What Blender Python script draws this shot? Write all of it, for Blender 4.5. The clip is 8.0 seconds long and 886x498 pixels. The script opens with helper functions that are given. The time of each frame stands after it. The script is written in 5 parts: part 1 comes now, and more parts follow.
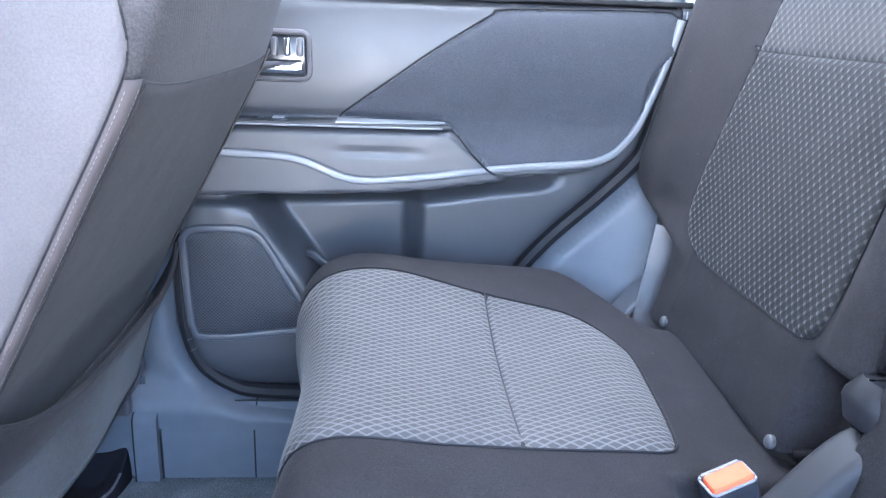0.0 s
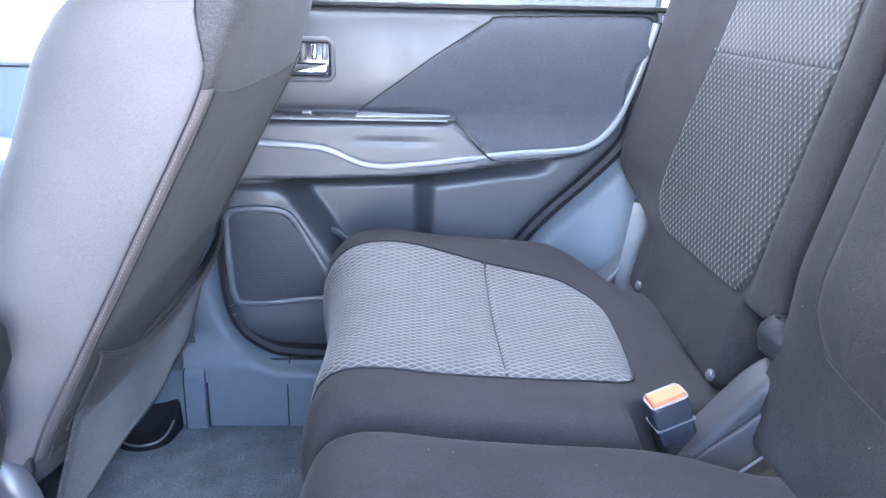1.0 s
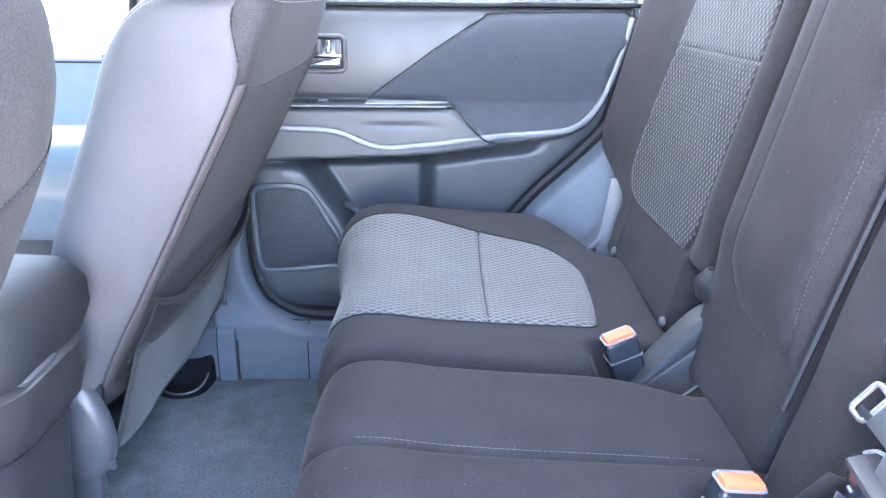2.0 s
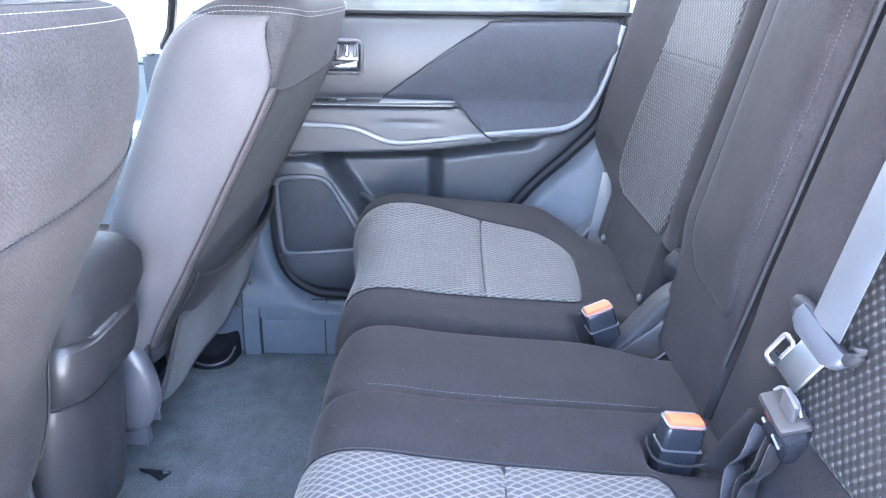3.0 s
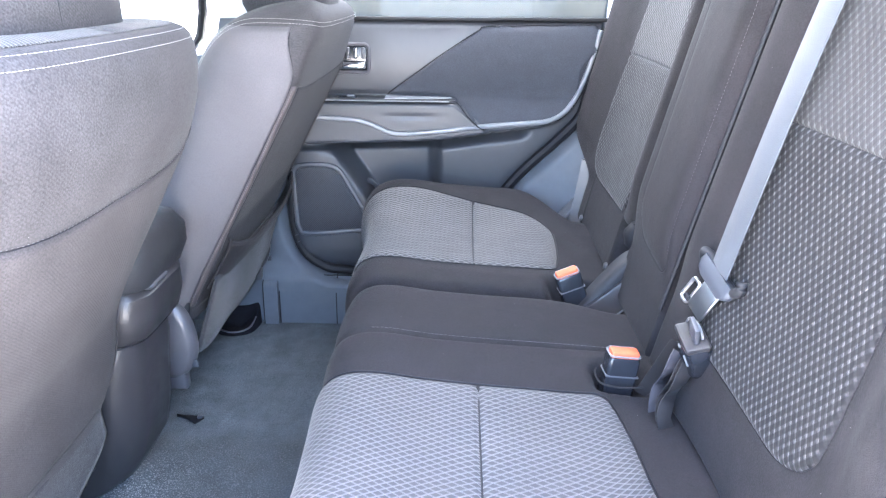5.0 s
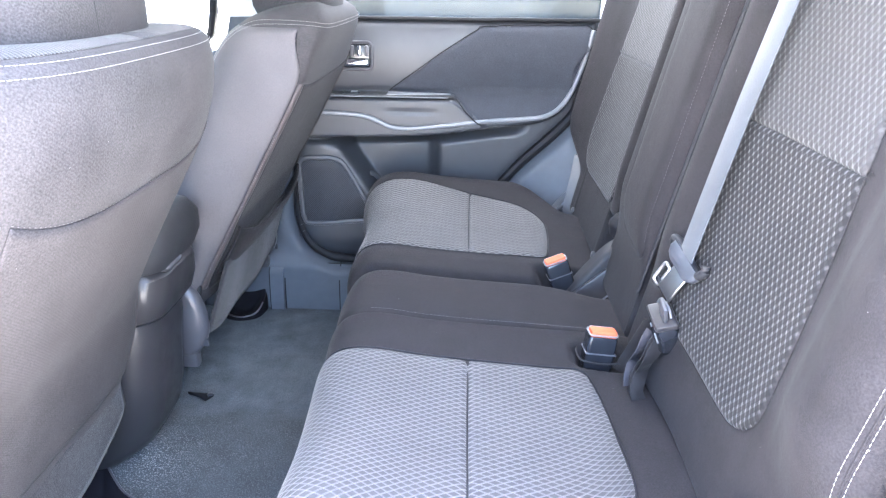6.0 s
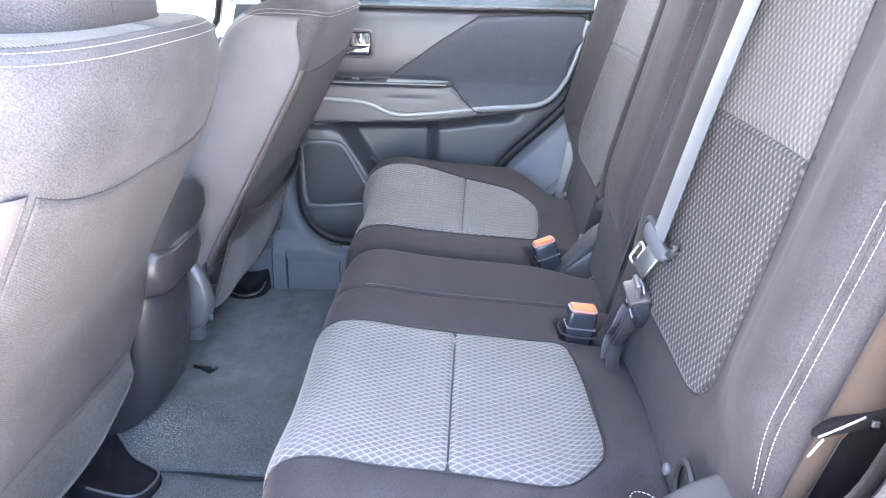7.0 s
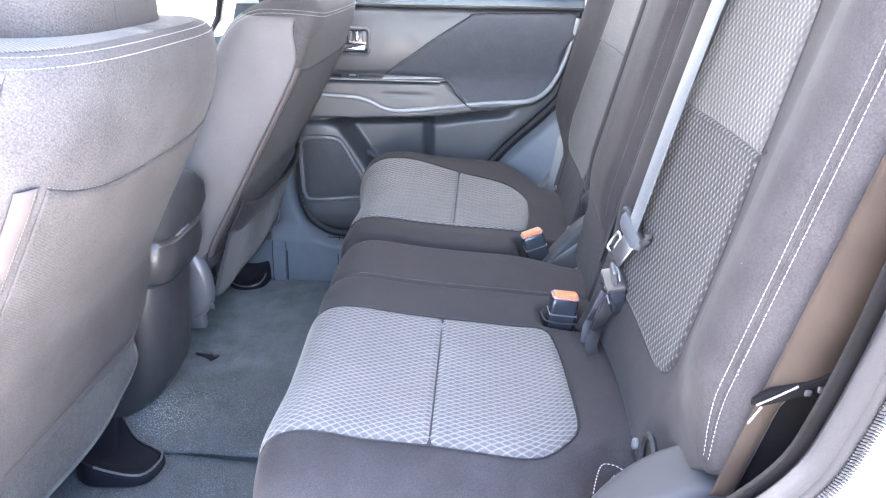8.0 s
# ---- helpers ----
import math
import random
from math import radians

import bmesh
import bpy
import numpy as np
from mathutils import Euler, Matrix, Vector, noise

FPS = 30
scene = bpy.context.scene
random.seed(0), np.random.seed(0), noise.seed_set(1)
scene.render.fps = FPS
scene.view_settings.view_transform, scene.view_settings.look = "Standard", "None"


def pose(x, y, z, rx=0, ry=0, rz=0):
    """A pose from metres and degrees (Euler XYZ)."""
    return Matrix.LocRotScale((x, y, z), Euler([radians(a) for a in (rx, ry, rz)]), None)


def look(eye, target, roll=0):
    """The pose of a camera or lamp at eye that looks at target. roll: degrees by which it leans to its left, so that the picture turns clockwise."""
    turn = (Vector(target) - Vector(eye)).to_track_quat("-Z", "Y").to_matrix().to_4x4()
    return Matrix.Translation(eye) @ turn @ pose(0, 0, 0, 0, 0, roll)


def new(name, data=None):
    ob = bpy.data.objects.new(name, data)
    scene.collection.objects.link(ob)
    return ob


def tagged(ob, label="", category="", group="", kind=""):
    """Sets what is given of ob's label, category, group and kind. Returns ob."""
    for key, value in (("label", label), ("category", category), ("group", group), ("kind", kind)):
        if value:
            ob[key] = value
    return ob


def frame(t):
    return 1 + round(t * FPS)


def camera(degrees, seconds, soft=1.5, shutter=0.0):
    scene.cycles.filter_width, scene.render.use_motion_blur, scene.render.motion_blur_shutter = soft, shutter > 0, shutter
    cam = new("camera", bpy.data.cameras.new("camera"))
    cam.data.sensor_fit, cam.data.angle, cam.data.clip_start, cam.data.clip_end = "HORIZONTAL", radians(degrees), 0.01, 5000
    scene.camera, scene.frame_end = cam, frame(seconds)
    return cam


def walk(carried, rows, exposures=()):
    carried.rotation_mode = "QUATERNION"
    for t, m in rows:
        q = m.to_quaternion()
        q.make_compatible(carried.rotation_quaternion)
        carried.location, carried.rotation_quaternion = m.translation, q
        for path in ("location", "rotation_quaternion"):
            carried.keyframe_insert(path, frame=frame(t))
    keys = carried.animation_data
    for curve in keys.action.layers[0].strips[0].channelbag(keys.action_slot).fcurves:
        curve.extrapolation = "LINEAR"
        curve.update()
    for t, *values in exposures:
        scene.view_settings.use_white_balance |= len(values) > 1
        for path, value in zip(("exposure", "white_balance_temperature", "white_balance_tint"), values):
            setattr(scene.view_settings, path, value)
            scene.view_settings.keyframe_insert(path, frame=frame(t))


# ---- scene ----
cam = camera(65.4, 8.0, soft=1.25)
PATH = [
    (0, (0.129, -0.379, 0.799), (0.273, 1.514, 0.169), 2.3),
    (0.5, (0.137, -0.464, 0.814), (0.253, 1.425, 0.167), 1.8),
    (1, (0.145, -0.548, 0.829), (0.227, 1.339, 0.17), 1.4),
    (1.5, (0.164, -0.632, 0.843), (0.215, 1.247, 0.159), 0.8),
    (3, (0.197, -0.852, 0.887), (0.18, 1.017, 0.175), 0.8),
    (3.5, (0.207, -0.905, 0.895), (0.177, 0.966, 0.189), 0.6),
    (4, (0.213, -0.957, 0.906), (0.18, 0.916, 0.205), 0.8),
    (4.5, (0.22, -1.008, 0.911), (0.184, 0.864, 0.208), 1.1),
    (5, (0.229, -1.052, 0.918), (0.185, 0.812, 0.196), 0.6),
    (6.5, (0.26, -1.169, 0.943), (0.193, 0.685, 0.196), 1.2),
    (7, (0.274, -1.198, 0.947), (0.203, 0.647, 0.178), 1.4),
    (7.5, (0.288, -1.222, 0.953), (0.217, 0.618, 0.173), 1.1),
    (8, (0.304, -1.25, 0.961), (0.22, 0.589, 0.178), 1.2),
]
walk(cam, [(t, look(eye, target, roll)) for t, eye, target, roll in PATH], exposures=[(0.0, 5.75, 5320, 11), (1.5, 5.95, 5380, 12), (3.0, 5.75, 5420, 12), (4.5, 5.72, 5680, 12), (5.2, 5.53, 5800, 12), (8.0, 5.53, 6020, 12)])

# ---------------------------------------------------------------- world and light
world = bpy.data.worlds.new("sky")
scene.world = world
world.use_nodes = True
wt = world.node_tree
sky = wt.nodes.new("ShaderNodeTexSky")
sky.sky_type, sky.sun_disc = "NISHITA", False
sky.sun_elevation, sky.sun_rotation = radians(84.5), radians(0)
sky.air_density, sky.dust_density = 1.0, 2.5
wt.links.new(sky.outputs[0], wt.nodes["Background"].inputs[0])
wt.nodes["Background"].inputs[1].default_value = 0.11

sun = new("sun", bpy.data.lights.new("sun", "SUN"))
sun.data.energy, sun.data.angle, sun.data.color = 5.0, radians(2), (1.0, 0.96, 0.9)
sun.matrix_world = look((0, 0, 10), (0.0, -0.095, 9.0))


def opening_fill(name, eye, target, width, height, watts):
    """Fill lamp added in an opening of the body, besides the sky's own daylight."""
    lamp = new(name, bpy.data.lights.new(name, "AREA"))
    lamp.data.shape, lamp.data.size, lamp.data.size_y = "RECTANGLE", width, height
    lamp.data.energy, lamp.data.color = watts, (0.94, 0.97, 1.0)
    lamp.matrix_world = look(eye, target)


opening_fill("far_window_fill", (0.19, 0.728, 1.08), (0.19, 0.0, 0.70), 0.76, 0.28, 0.52)
opening_fill("open_door_fill", (0.17, -0.72, 1.08), (0.05, 0.55, 0.30), 0.74, 0.24, 0.26)


# ---------------------------------------------------------------- materials
def material(name, colour, rough=0.6, metal=0.0, sheen=0.0, spec=0.5, grain=0.0, grain_size=0.001, mottle=0.12,
             mottle_size=0.03, coat=0.0, speck=0.0, lint=0.0, crumple=0.0):
    m = bpy.data.materials.new(name)
    m.use_nodes = True
    t = m.node_tree
    p = t.nodes["Principled BSDF"]
    p.inputs["Roughness"].default_value = rough
    p.inputs["Metallic"].default_value = metal
    p.inputs["Sheen Weight"].default_value = sheen
    p.inputs["Sheen Roughness"].default_value = 0.32
    p.inputs["Specular IOR Level"].default_value = spec
    p.inputs["Coat Weight"].default_value = coat
    co = t.nodes.new("ShaderNodeTexCoord")
    big = t.nodes.new("ShaderNodeTexNoise")
    big.inputs["Scale"].default_value, big.inputs["Detail"].default_value = 1 / mottle_size, 5
    t.links.new(co.outputs["Object"], big.inputs["Vector"])
    ramp = t.nodes.new("ShaderNodeMapRange")
    ramp.inputs["From Min"].default_value, ramp.inputs["From Max"].default_value = 0.3, 0.7
    ramp.inputs["To Min"].default_value, ramp.inputs["To Max"].default_value = 1 - mottle, 1 + mottle
    t.links.new(big.outputs["Fac"], ramp.inputs["Value"])
    mix = t.nodes.new("ShaderNodeVectorMath")
    mix.operation = "MULTIPLY"
    mix.inputs[0].default_value = colour
    t.links.new(ramp.outputs[0], mix.inputs[1])
    out = mix.outputs[0]
    if speck:
        # fibre-sized flecks, lighter and darker
        fleck = t.nodes.new("ShaderNodeTexNoise")
        fleck.inputs["Scale"].default_value, fleck.inputs["Detail"].default_value = 520, 3
        t.links.new(co.outputs["Object"], fleck.inputs["Vector"])
        fr = t.nodes.new("ShaderNodeMapRange")
        fr.inputs["From Min"].default_value, fr.inputs["From Max"].default_value = 0.3, 0.7
        fr.inputs["To Min"].default_value, fr.inputs["To Max"].default_value = 1 - speck, 1 + speck
        t.links.new(fleck.outputs["Fac"], fr.inputs["Value"])
        m2 = t.nodes.new("ShaderNodeVectorMath")
        m2.operation = "MULTIPLY"
        t.links.new(out, m2.inputs[0])
        t.links.new(fr.outputs[0], m2.inputs[1])
        out = m2.outputs[0]
    if lint:
        # scattered pale lint
        vor = t.nodes.new("ShaderNodeTexVoronoi")
        vor.inputs["Scale"].default_value = 42
        t.links.new(co.outputs["Object"], vor.inputs["Vector"])
        lim = t.nodes.new("ShaderNodeMath")
        lim.operation = "LESS_THAN"
        t.links.new(vor.outputs["Distance"], lim.inputs[0])
        lim.inputs[1].default_value = lint
        lm = t.nodes.new("ShaderNodeMix")
        lm.data_type = "RGBA"
        t.links.new(lim.outputs[0], lm.inputs["Factor"])
        t.links.new(out, lm.inputs["A"])
        lm.inputs["B"].default_value = (0.22, 0.22, 0.22, 1)
        out = lm.outputs["Result"]
    t.links.new(out, p.inputs["Base Color"])
    rr = t.nodes.new("ShaderNodeMapRange")
    rr.inputs["From Min"].default_value, rr.inputs["From Max"].default_value = 0.3, 0.7
    rr.inputs["To Min"].default_value, rr.inputs["To Max"].default_value = max(0.03, rough - 0.06), min(1, rough + 0.06)
    t.links.new(big.outputs["Fac"], rr.inputs["Value"])
    t.links.new(rr.outputs[0], p.inputs["Roughness"])
    if grain:
        fine = t.nodes.new("ShaderNodeTexNoise")
        fine.inputs["Scale"].default_value, fine.inputs["Detail"].default_value = 1 / grain_size, 2
        t.links.new(co.outputs["Object"], fine.inputs["Vector"])
        b = t.nodes.new("ShaderNodeBump")
        b.inputs["Strength"].default_value, b.inputs["Distance"].default_value = grain, grain_size * 0.6
        t.links.new(fine.outputs["Fac"], b.inputs["Height"])
        t.links.new(b.outputs[0], p.inputs["Normal"])
        if crumple:
            slow = t.nodes.new("ShaderNodeTexNoise")
            slow.inputs["Scale"].default_value, slow.inputs["Detail"].default_value = 16, 3
            t.links.new(co.outputs["Object"], slow.inputs["Vector"])
            b2 = t.nodes.new("ShaderNodeBump")
            b2.inputs["Strength"].default_value, b2.inputs["Distance"].default_value = crumple, 0.012
            t.links.new(slow.outputs["Fac"], b2.inputs["Height"])
            t.links.new(b2.outputs[0], b.inputs["Normal"])
    return m


def maths(t, op, a, b=None):
    n = t.nodes.new("ShaderNodeMath")
    n.operation = op
    for i, v in enumerate((a, b)):
        if v is None:
            continue
        if isinstance(v, (int, float)):
            n.inputs[i].default_value = v
        else:
            t.links.new(v, n.inputs[i])
    return n.outputs[0]


def woven(name, dark, light, px, py, broad, fine, line=0.8, node=0.35, sheen=0.1):
    """Seat cloth with crossing raised threads over dark lozenge pits, on UV coordinates in metres; px, py: the lozenge's length and width."""
    m = material(name, (0.1, 0.1, 0.1), rough=0.8, sheen=sheen, spec=0.14)
    t = m.node_tree
    p = t.nodes["Principled BSDF"]
    uv = t.nodes.new("ShaderNodeUVMap")
    sep = t.nodes.new("ShaderNodeSeparateXYZ")
    t.links.new(uv.outputs[0], sep.inputs[0])
    wob = t.nodes.new("ShaderNodeTexNoise")
    wob.inputs["Scale"].default_value = 25
    t.links.new(uv.outputs[0], wob.inputs["Vector"])
    w = maths(t, "MULTIPLY", maths(t, "SUBTRACT", wob.outputs["Fac"], 0.5), 0.12)
    a = maths(t, "ADD", maths(t, "DIVIDE", sep.outputs[0], px), w)
    b = maths(t, "DIVIDE", sep.outputs[1], py)
    ribs = []
    for op in ("ADD", "SUBTRACT"):
        # distance from the nearest thread of this family, 0 on it
        low = maths(t, "PINGPONG", maths(t, op, a, b), 0.5)
        h = t.nodes.new("ShaderNodeMapRange")
        h.interpolation_type = "SMOOTHSTEP"
        h.inputs["From Min"].default_value, h.inputs["From Max"].default_value = broad, fine
        t.links.new(low, h.inputs["Value"])
        ribs.append(h.outputs[0])
    both = maths(t, "MAXIMUM", ribs[0], maths(t, "MULTIPLY", ribs[1], 0.85))
    knot = maths(t, "ADD", maths(t, "MULTIPLY", both, line), maths(t, "MULTIPLY", maths(t, "MULTIPLY", ribs[0], ribs[1]), node))
    thread = t.nodes.new("ShaderNodeTexNoise")
    thread.inputs["Scale"].default_value = 1400
    t.links.new(uv.outputs[0], thread.inputs["Vector"])
    col = t.nodes.new("ShaderNodeMix")
    col.data_type = "RGBA"
    col.inputs["A"].default_value, col.inputs["B"].default_value = (*dark, 1), (*light, 1)
    fac = maths(t, "MULTIPLY", knot, maths(t, "ADD", maths(t, "MULTIPLY", thread.outputs["Fac"], 0.9), 0.5))
    fac.node.use_clamp = True
    t.links.new(fac, col.inputs["Factor"])
    worn_or_lit = t.nodes.new("ShaderNodeTexNoise")
    worn_or_lit.inputs["Scale"].default_value, worn_or_lit.inputs["Detail"].default_value = 7, 4
    t.links.new(uv.outputs[0], worn_or_lit.inputs["Vector"])
    mul = t.nodes.new("ShaderNodeVectorMath")
    mul.operation = "MULTIPLY"
    t.links.new(col.outputs["Result"], mul.inputs[0])
    t.links.new(maths(t, "ADD", maths(t, "MULTIPLY", worn_or_lit.outputs["Fac"], 0.4), 0.8), mul.inputs[1])
    t.links.new(mul.outputs[0], p.inputs["Base Color"])
    bump = t.nodes.new("ShaderNodeBump")
    bump.inputs["Strength"].default_value, bump.inputs["Distance"].default_value = 0.8, 0.0018
    t.links.new(knot, bump.inputs["Height"])
    t.links.new(bump.outputs[0], p.inputs["Normal"])
    return m


def ribbed(name, colour, pitch, sheen=0.3):
    """Cloth with fine ribs across its height and scattered lint."""
    m = material(name, colour, rough=0.9, sheen=sheen, spec=0.08, mottle=0.16, mottle_size=0.05, speck=0.30)
    t = m.node_tree
    p = t.nodes["Principled BSDF"]
    co = t.nodes.new("ShaderNodeTexCoord")
    sep = t.nodes.new("ShaderNodeSeparateXYZ")
    t.links.new(co.outputs["Object"], sep.inputs[0])
    slant = maths(t, "ADD", sep.outputs[2], maths(t, "MULTIPLY", sep.outputs[1], 0.75))
    rib = maths(t, "SINE", maths(t, "MULTIPLY", slant, 6.283 / pitch))
    fine = t.nodes.new("ShaderNodeTexNoise")
    fine.inputs["Scale"].default_value = 1100
    t.links.new(co.outputs["Object"], fine.inputs["Vector"])
    h = maths(t, "ADD", maths(t, "MULTIPLY", rib, 0.13), maths(t, "MULTIPLY", fine.outputs["Fac"], 0.6))
    dim = t.nodes.new("ShaderNodeVectorMath")
    dim.operation = "MULTIPLY"
    t.links.new(p.inputs["Base Color"].links[0].from_socket, dim.inputs[0])
    t.links.new(maths(t, "ADD", maths(t, "MULTIPLY", rib, 0.035), 1.0), dim.inputs[1])
    t.links.new(dim.outputs[0], p.inputs["Base Color"])
    bump = t.nodes.new("ShaderNodeBump")
    bump.inputs["Strength"].default_value, bump.inputs["Distance"].default_value = 0.5, 0.0008
    t.links.new(h, bump.inputs["Height"])
    t.links.new(bump.outputs[0], p.inputs["Normal"])
    lint = t.nodes.new("ShaderNodeTexVoronoi")
    lint.inputs["Scale"].default_value = 55
    t.links.new(co.outputs["Object"], lint.inputs["Vector"])
    spot = maths(t, "LESS_THAN", lint.outputs["Distance"], 0.020)
    col = t.nodes.new("ShaderNodeMix")
    col.data_type = "RGBA"
    old = p.inputs["Base Color"].links[0].from_socket
    t.links.new(spot, col.inputs["Factor"])
    t.links.new(old, col.inputs["A"])
    col.inputs["B"].default_value = (0.2, 0.2, 0.2, 1)
    t.links.new(col.outputs["Result"], p.inputs["Base Color"])
    return m


def perforated(name, colour, pitch):
    m = material(name, colour, rough=0.55, spec=0.4)
    t = m.node_tree
    p = t.nodes["Principled BSDF"]
    uv = t.nodes.new("ShaderNodeUVMap")
    sep = t.nodes.new("ShaderNodeSeparateXYZ")
    t.links.new(uv.outputs[0], sep.inputs[0])
    a = maths(t, "DIVIDE", sep.outputs[0], pitch)
    b = maths(t, "DIVIDE", sep.outputs[1], pitch)
    tri = [maths(t, "PINGPONG", maths(t, op, a, b), 0.5) for op in ("ADD", "SUBTRACT")]
    hole = t.nodes.new("ShaderNodeMapRange")
    hole.inputs["From Min"].default_value, hole.inputs["From Max"].default_value = 0.14, 0.22
    t.links.new(maths(t, "MINIMUM", tri[0], tri[1]), hole.inputs["Value"])
    col = t.nodes.new("ShaderNodeMix")
    col.data_type = "RGBA"
    t.links.new(hole.outputs[0], col.inputs["Factor"])
    col.inputs["A"].default_value, col.inputs["B"].default_value = (*colour, 1), (0.004, 0.004, 0.005, 1)
    t.links.new(col.outputs["Result"], p.inputs["Base Color"])
    bump = t.nodes.new("ShaderNodeBump")
    bump.invert = True
    bump.inputs["Strength"].default_value, bump.inputs["Distance"].default_value = 0.8, 0.001
    t.links.new(hole.outputs[0], bump.inputs["Height"])
    t.links.new(bump.outputs[0], p.inputs["Normal"])
    return m


def glass(name, tint):
    m = bpy.data.materials.new(name)
    m.use_nodes = True
    t = m.node_tree
    t.nodes.remove(t.nodes["Principled BSDF"])
    clear, gloss = t.nodes.new("ShaderNodeBsdfTransparent"), t.nodes.new("ShaderNodeBsdfGlossy")
    clear.inputs[0].default_value = (*tint, 1)
    gloss.inputs["Roughness"].default_value = 0.02
    fres, mix = t.nodes.new("ShaderNodeFresnel"), t.nodes.new("ShaderNodeMixShader")
    fres.inputs[0].default_value = 1.18
    t.links.new(fres.outputs[0], mix.inputs[0])
    t.links.new(clear.outputs[0], mix.inputs[1])
    t.links.new(gloss.outputs[0], mix.inputs[2])
    t.links.new(mix.outputs[0], t.nodes["Material Output"].inputs[0])
    return m


def carpet_material():
    """Looped carpet with coarse light and dark fibres and a dusty patch beside the rail cover."""
    m = material("carpet", (0.072, 0.082, 0.091), rough=1.0, sheen=0.08, spec=0.1, grain=1.0, grain_size=0.0028, mottle=0.22, mottle_size=0.05, speck=0.5)
    t = m.node_tree
    p = t.nodes["Principled BSDF"]
    old = p.inputs["Base Color"].links[0].from_socket
    co = t.nodes.new("ShaderNodeTexCoord")
    fibre = t.nodes.new("ShaderNodeTexNoise")
    fibre.inputs["Scale"].default_value, fibre.inputs["Detail"].default_value = 400, 4
    t.links.new(co.outputs["Object"], fibre.inputs["Vector"])
    far = t.nodes.new("ShaderNodeVectorMath")
    far.operation = "DISTANCE"
    t.links.new(co.outputs["Object"], far.inputs[0])
    far.inputs[1].default_value = (-0.350, -0.035, 0.04)
    near = t.nodes.new("ShaderNodeMapRange")
    near.inputs["From Min"].default_value, near.inputs["From Max"].default_value = 0.11, 0.01
    t.links.new(far.outputs["Value"], near.inputs["Value"])
    fleck = t.nodes.new("ShaderNodeMapRange")
    fleck.inputs["From Min"].default_value, fleck.inputs["From Max"].default_value = 0.52, 0.66
    t.links.new(fibre.outputs["Fac"], fleck.inputs["Value"])
    # the trodden strip holds more dust than the carpet by the far sill
    sep = t.nodes.new("ShaderNodeSeparateXYZ")
    t.links.new(co.outputs["Object"], sep.inputs[0])
    strip = t.nodes.new("ShaderNodeMapRange")
    strip.inputs["From Min"].default_value, strip.inputs["From Max"].default_value = 0.16, 0.10
    t.links.new(sep.outputs[1], strip.inputs["Value"])
    patchy = t.nodes.new("ShaderNodeTexNoise")
    patchy.inputs["Scale"].default_value = 14
    t.links.new(co.outputs["Object"], patchy.inputs["Vector"])
    spread_out = maths(t, "MULTIPLY", maths(t, "MULTIPLY", strip.outputs[0], patchy.outputs["Fac"]), 0.28)
    dust = maths(t, "MULTIPLY", fleck.outputs[0], maths(t, "ADD", maths(t, "MULTIPLY", near.outputs[0], 0.40), maths(t, "ADD", spread_out, 0.03)))
    mat = t.nodes.new("ShaderNodeMix")
    mat.data_type = "RGBA"
    t.links.new(maths(t, "MULTIPLY", strip.outputs[0], 0.55), mat.inputs["Factor"])
    t.links.new(old, mat.inputs["A"])
    mat.inputs["B"].default_value = (0.036, 0.038, 0.039, 1)
    col = t.nodes.new("ShaderNodeMix")
    col.data_type = "RGBA"
    t.links.new(dust, col.inputs["Factor"])
    t.links.new(mat.outputs["Result"], col.inputs["A"])
    col.inputs["B"].default_value = (0.38, 0.38, 0.37, 1)
    t.links.new(col.outputs["Result"], p.inputs["Base Color"])
    return m


CLOTH = material("seat_cloth", (0.0182, 0.0166, 0.0179), rough=0.82, speck=0.30, sheen=0.03, spec=0.09, grain=0.7, grain_size=0.0012, mottle=0.18, mottle_size=0.05, lint=0.022, crumple=0.2)
RIBBED = ribbed("ribbed_cloth", (0.037, 0.035, 0.0368), 0.0036, sheen=0.03)
RIBBED_LOW = ribbed("dark_ribbed_cloth", (0.035, 0.0325, 0.034), 0.0032, sheen=0.02)
SIDE = material("smooth_side_cloth", (0.064, 0.06, 0.063), rough=0.8, sheen=0.05, spec=0.25, grain=0.3, grain_size=0.001, speck=0.1, mottle=0.10, mottle_size=0.08)
LATTICE = woven("lattice_cloth", (0.050, 0.0475, 0.048), (0.122, 0.1165, 0.1158), 0.0185, 0.0100, 0.165, 0.05, sheen=0.10)
CREST = woven("crest_cloth", (0.028, 0.0262, 0.027), (0.076, 0.073, 0.074), 0.0060, 0.0046, 0.25, 0.08, sheen=0.10)
# same dotted cloth twice, light and shade put into the two colours
DOTS_LIT = woven("lit_dotted_cloth", (0.028, 0.0268, 0.0272), (0.048, 0.0466, 0.047), 0.0150, 0.0120, 0.32, 0.09, line=0.40, node=0.60)
DOTS_SHADED = woven("shaded_dotted_cloth", (0.012, 0.0112, 0.0118), (0.044, 0.0427, 0.0432), 0.0150, 0.0120, 0.30, 0.07, line=0.25, node=0.75)
INSERT = material("insert_cloth", (0.035, 0.038, 0.047), rough=0.8, sheen=0.14, spec=0.2, grain=0.5, grain_size=0.0012, speck=0.22, mottle=0.10)
PLASTIC = material("door_plastic", (0.037, 0.039, 0.045), rough=0.44, spec=0.42, grain=0.16, grain_size=0.0018, mottle=0.06)
DARK_PLASTIC = material("dark_plastic", (0.044, 0.047, 0.056), rough=0.4, spec=0.5, grain=0.25, grain_size=0.0014, mottle=0.08)
GLOSS = material("glossy_dark_plastic", (0.017, 0.018, 0.022), rough=0.22, spec=0.5)
SILL = material("sill_plastic", (0.086, 0.095, 0.112), rough=0.55, spec=0.25, grain=0.10, grain_size=0.0018, mottle=0.06)
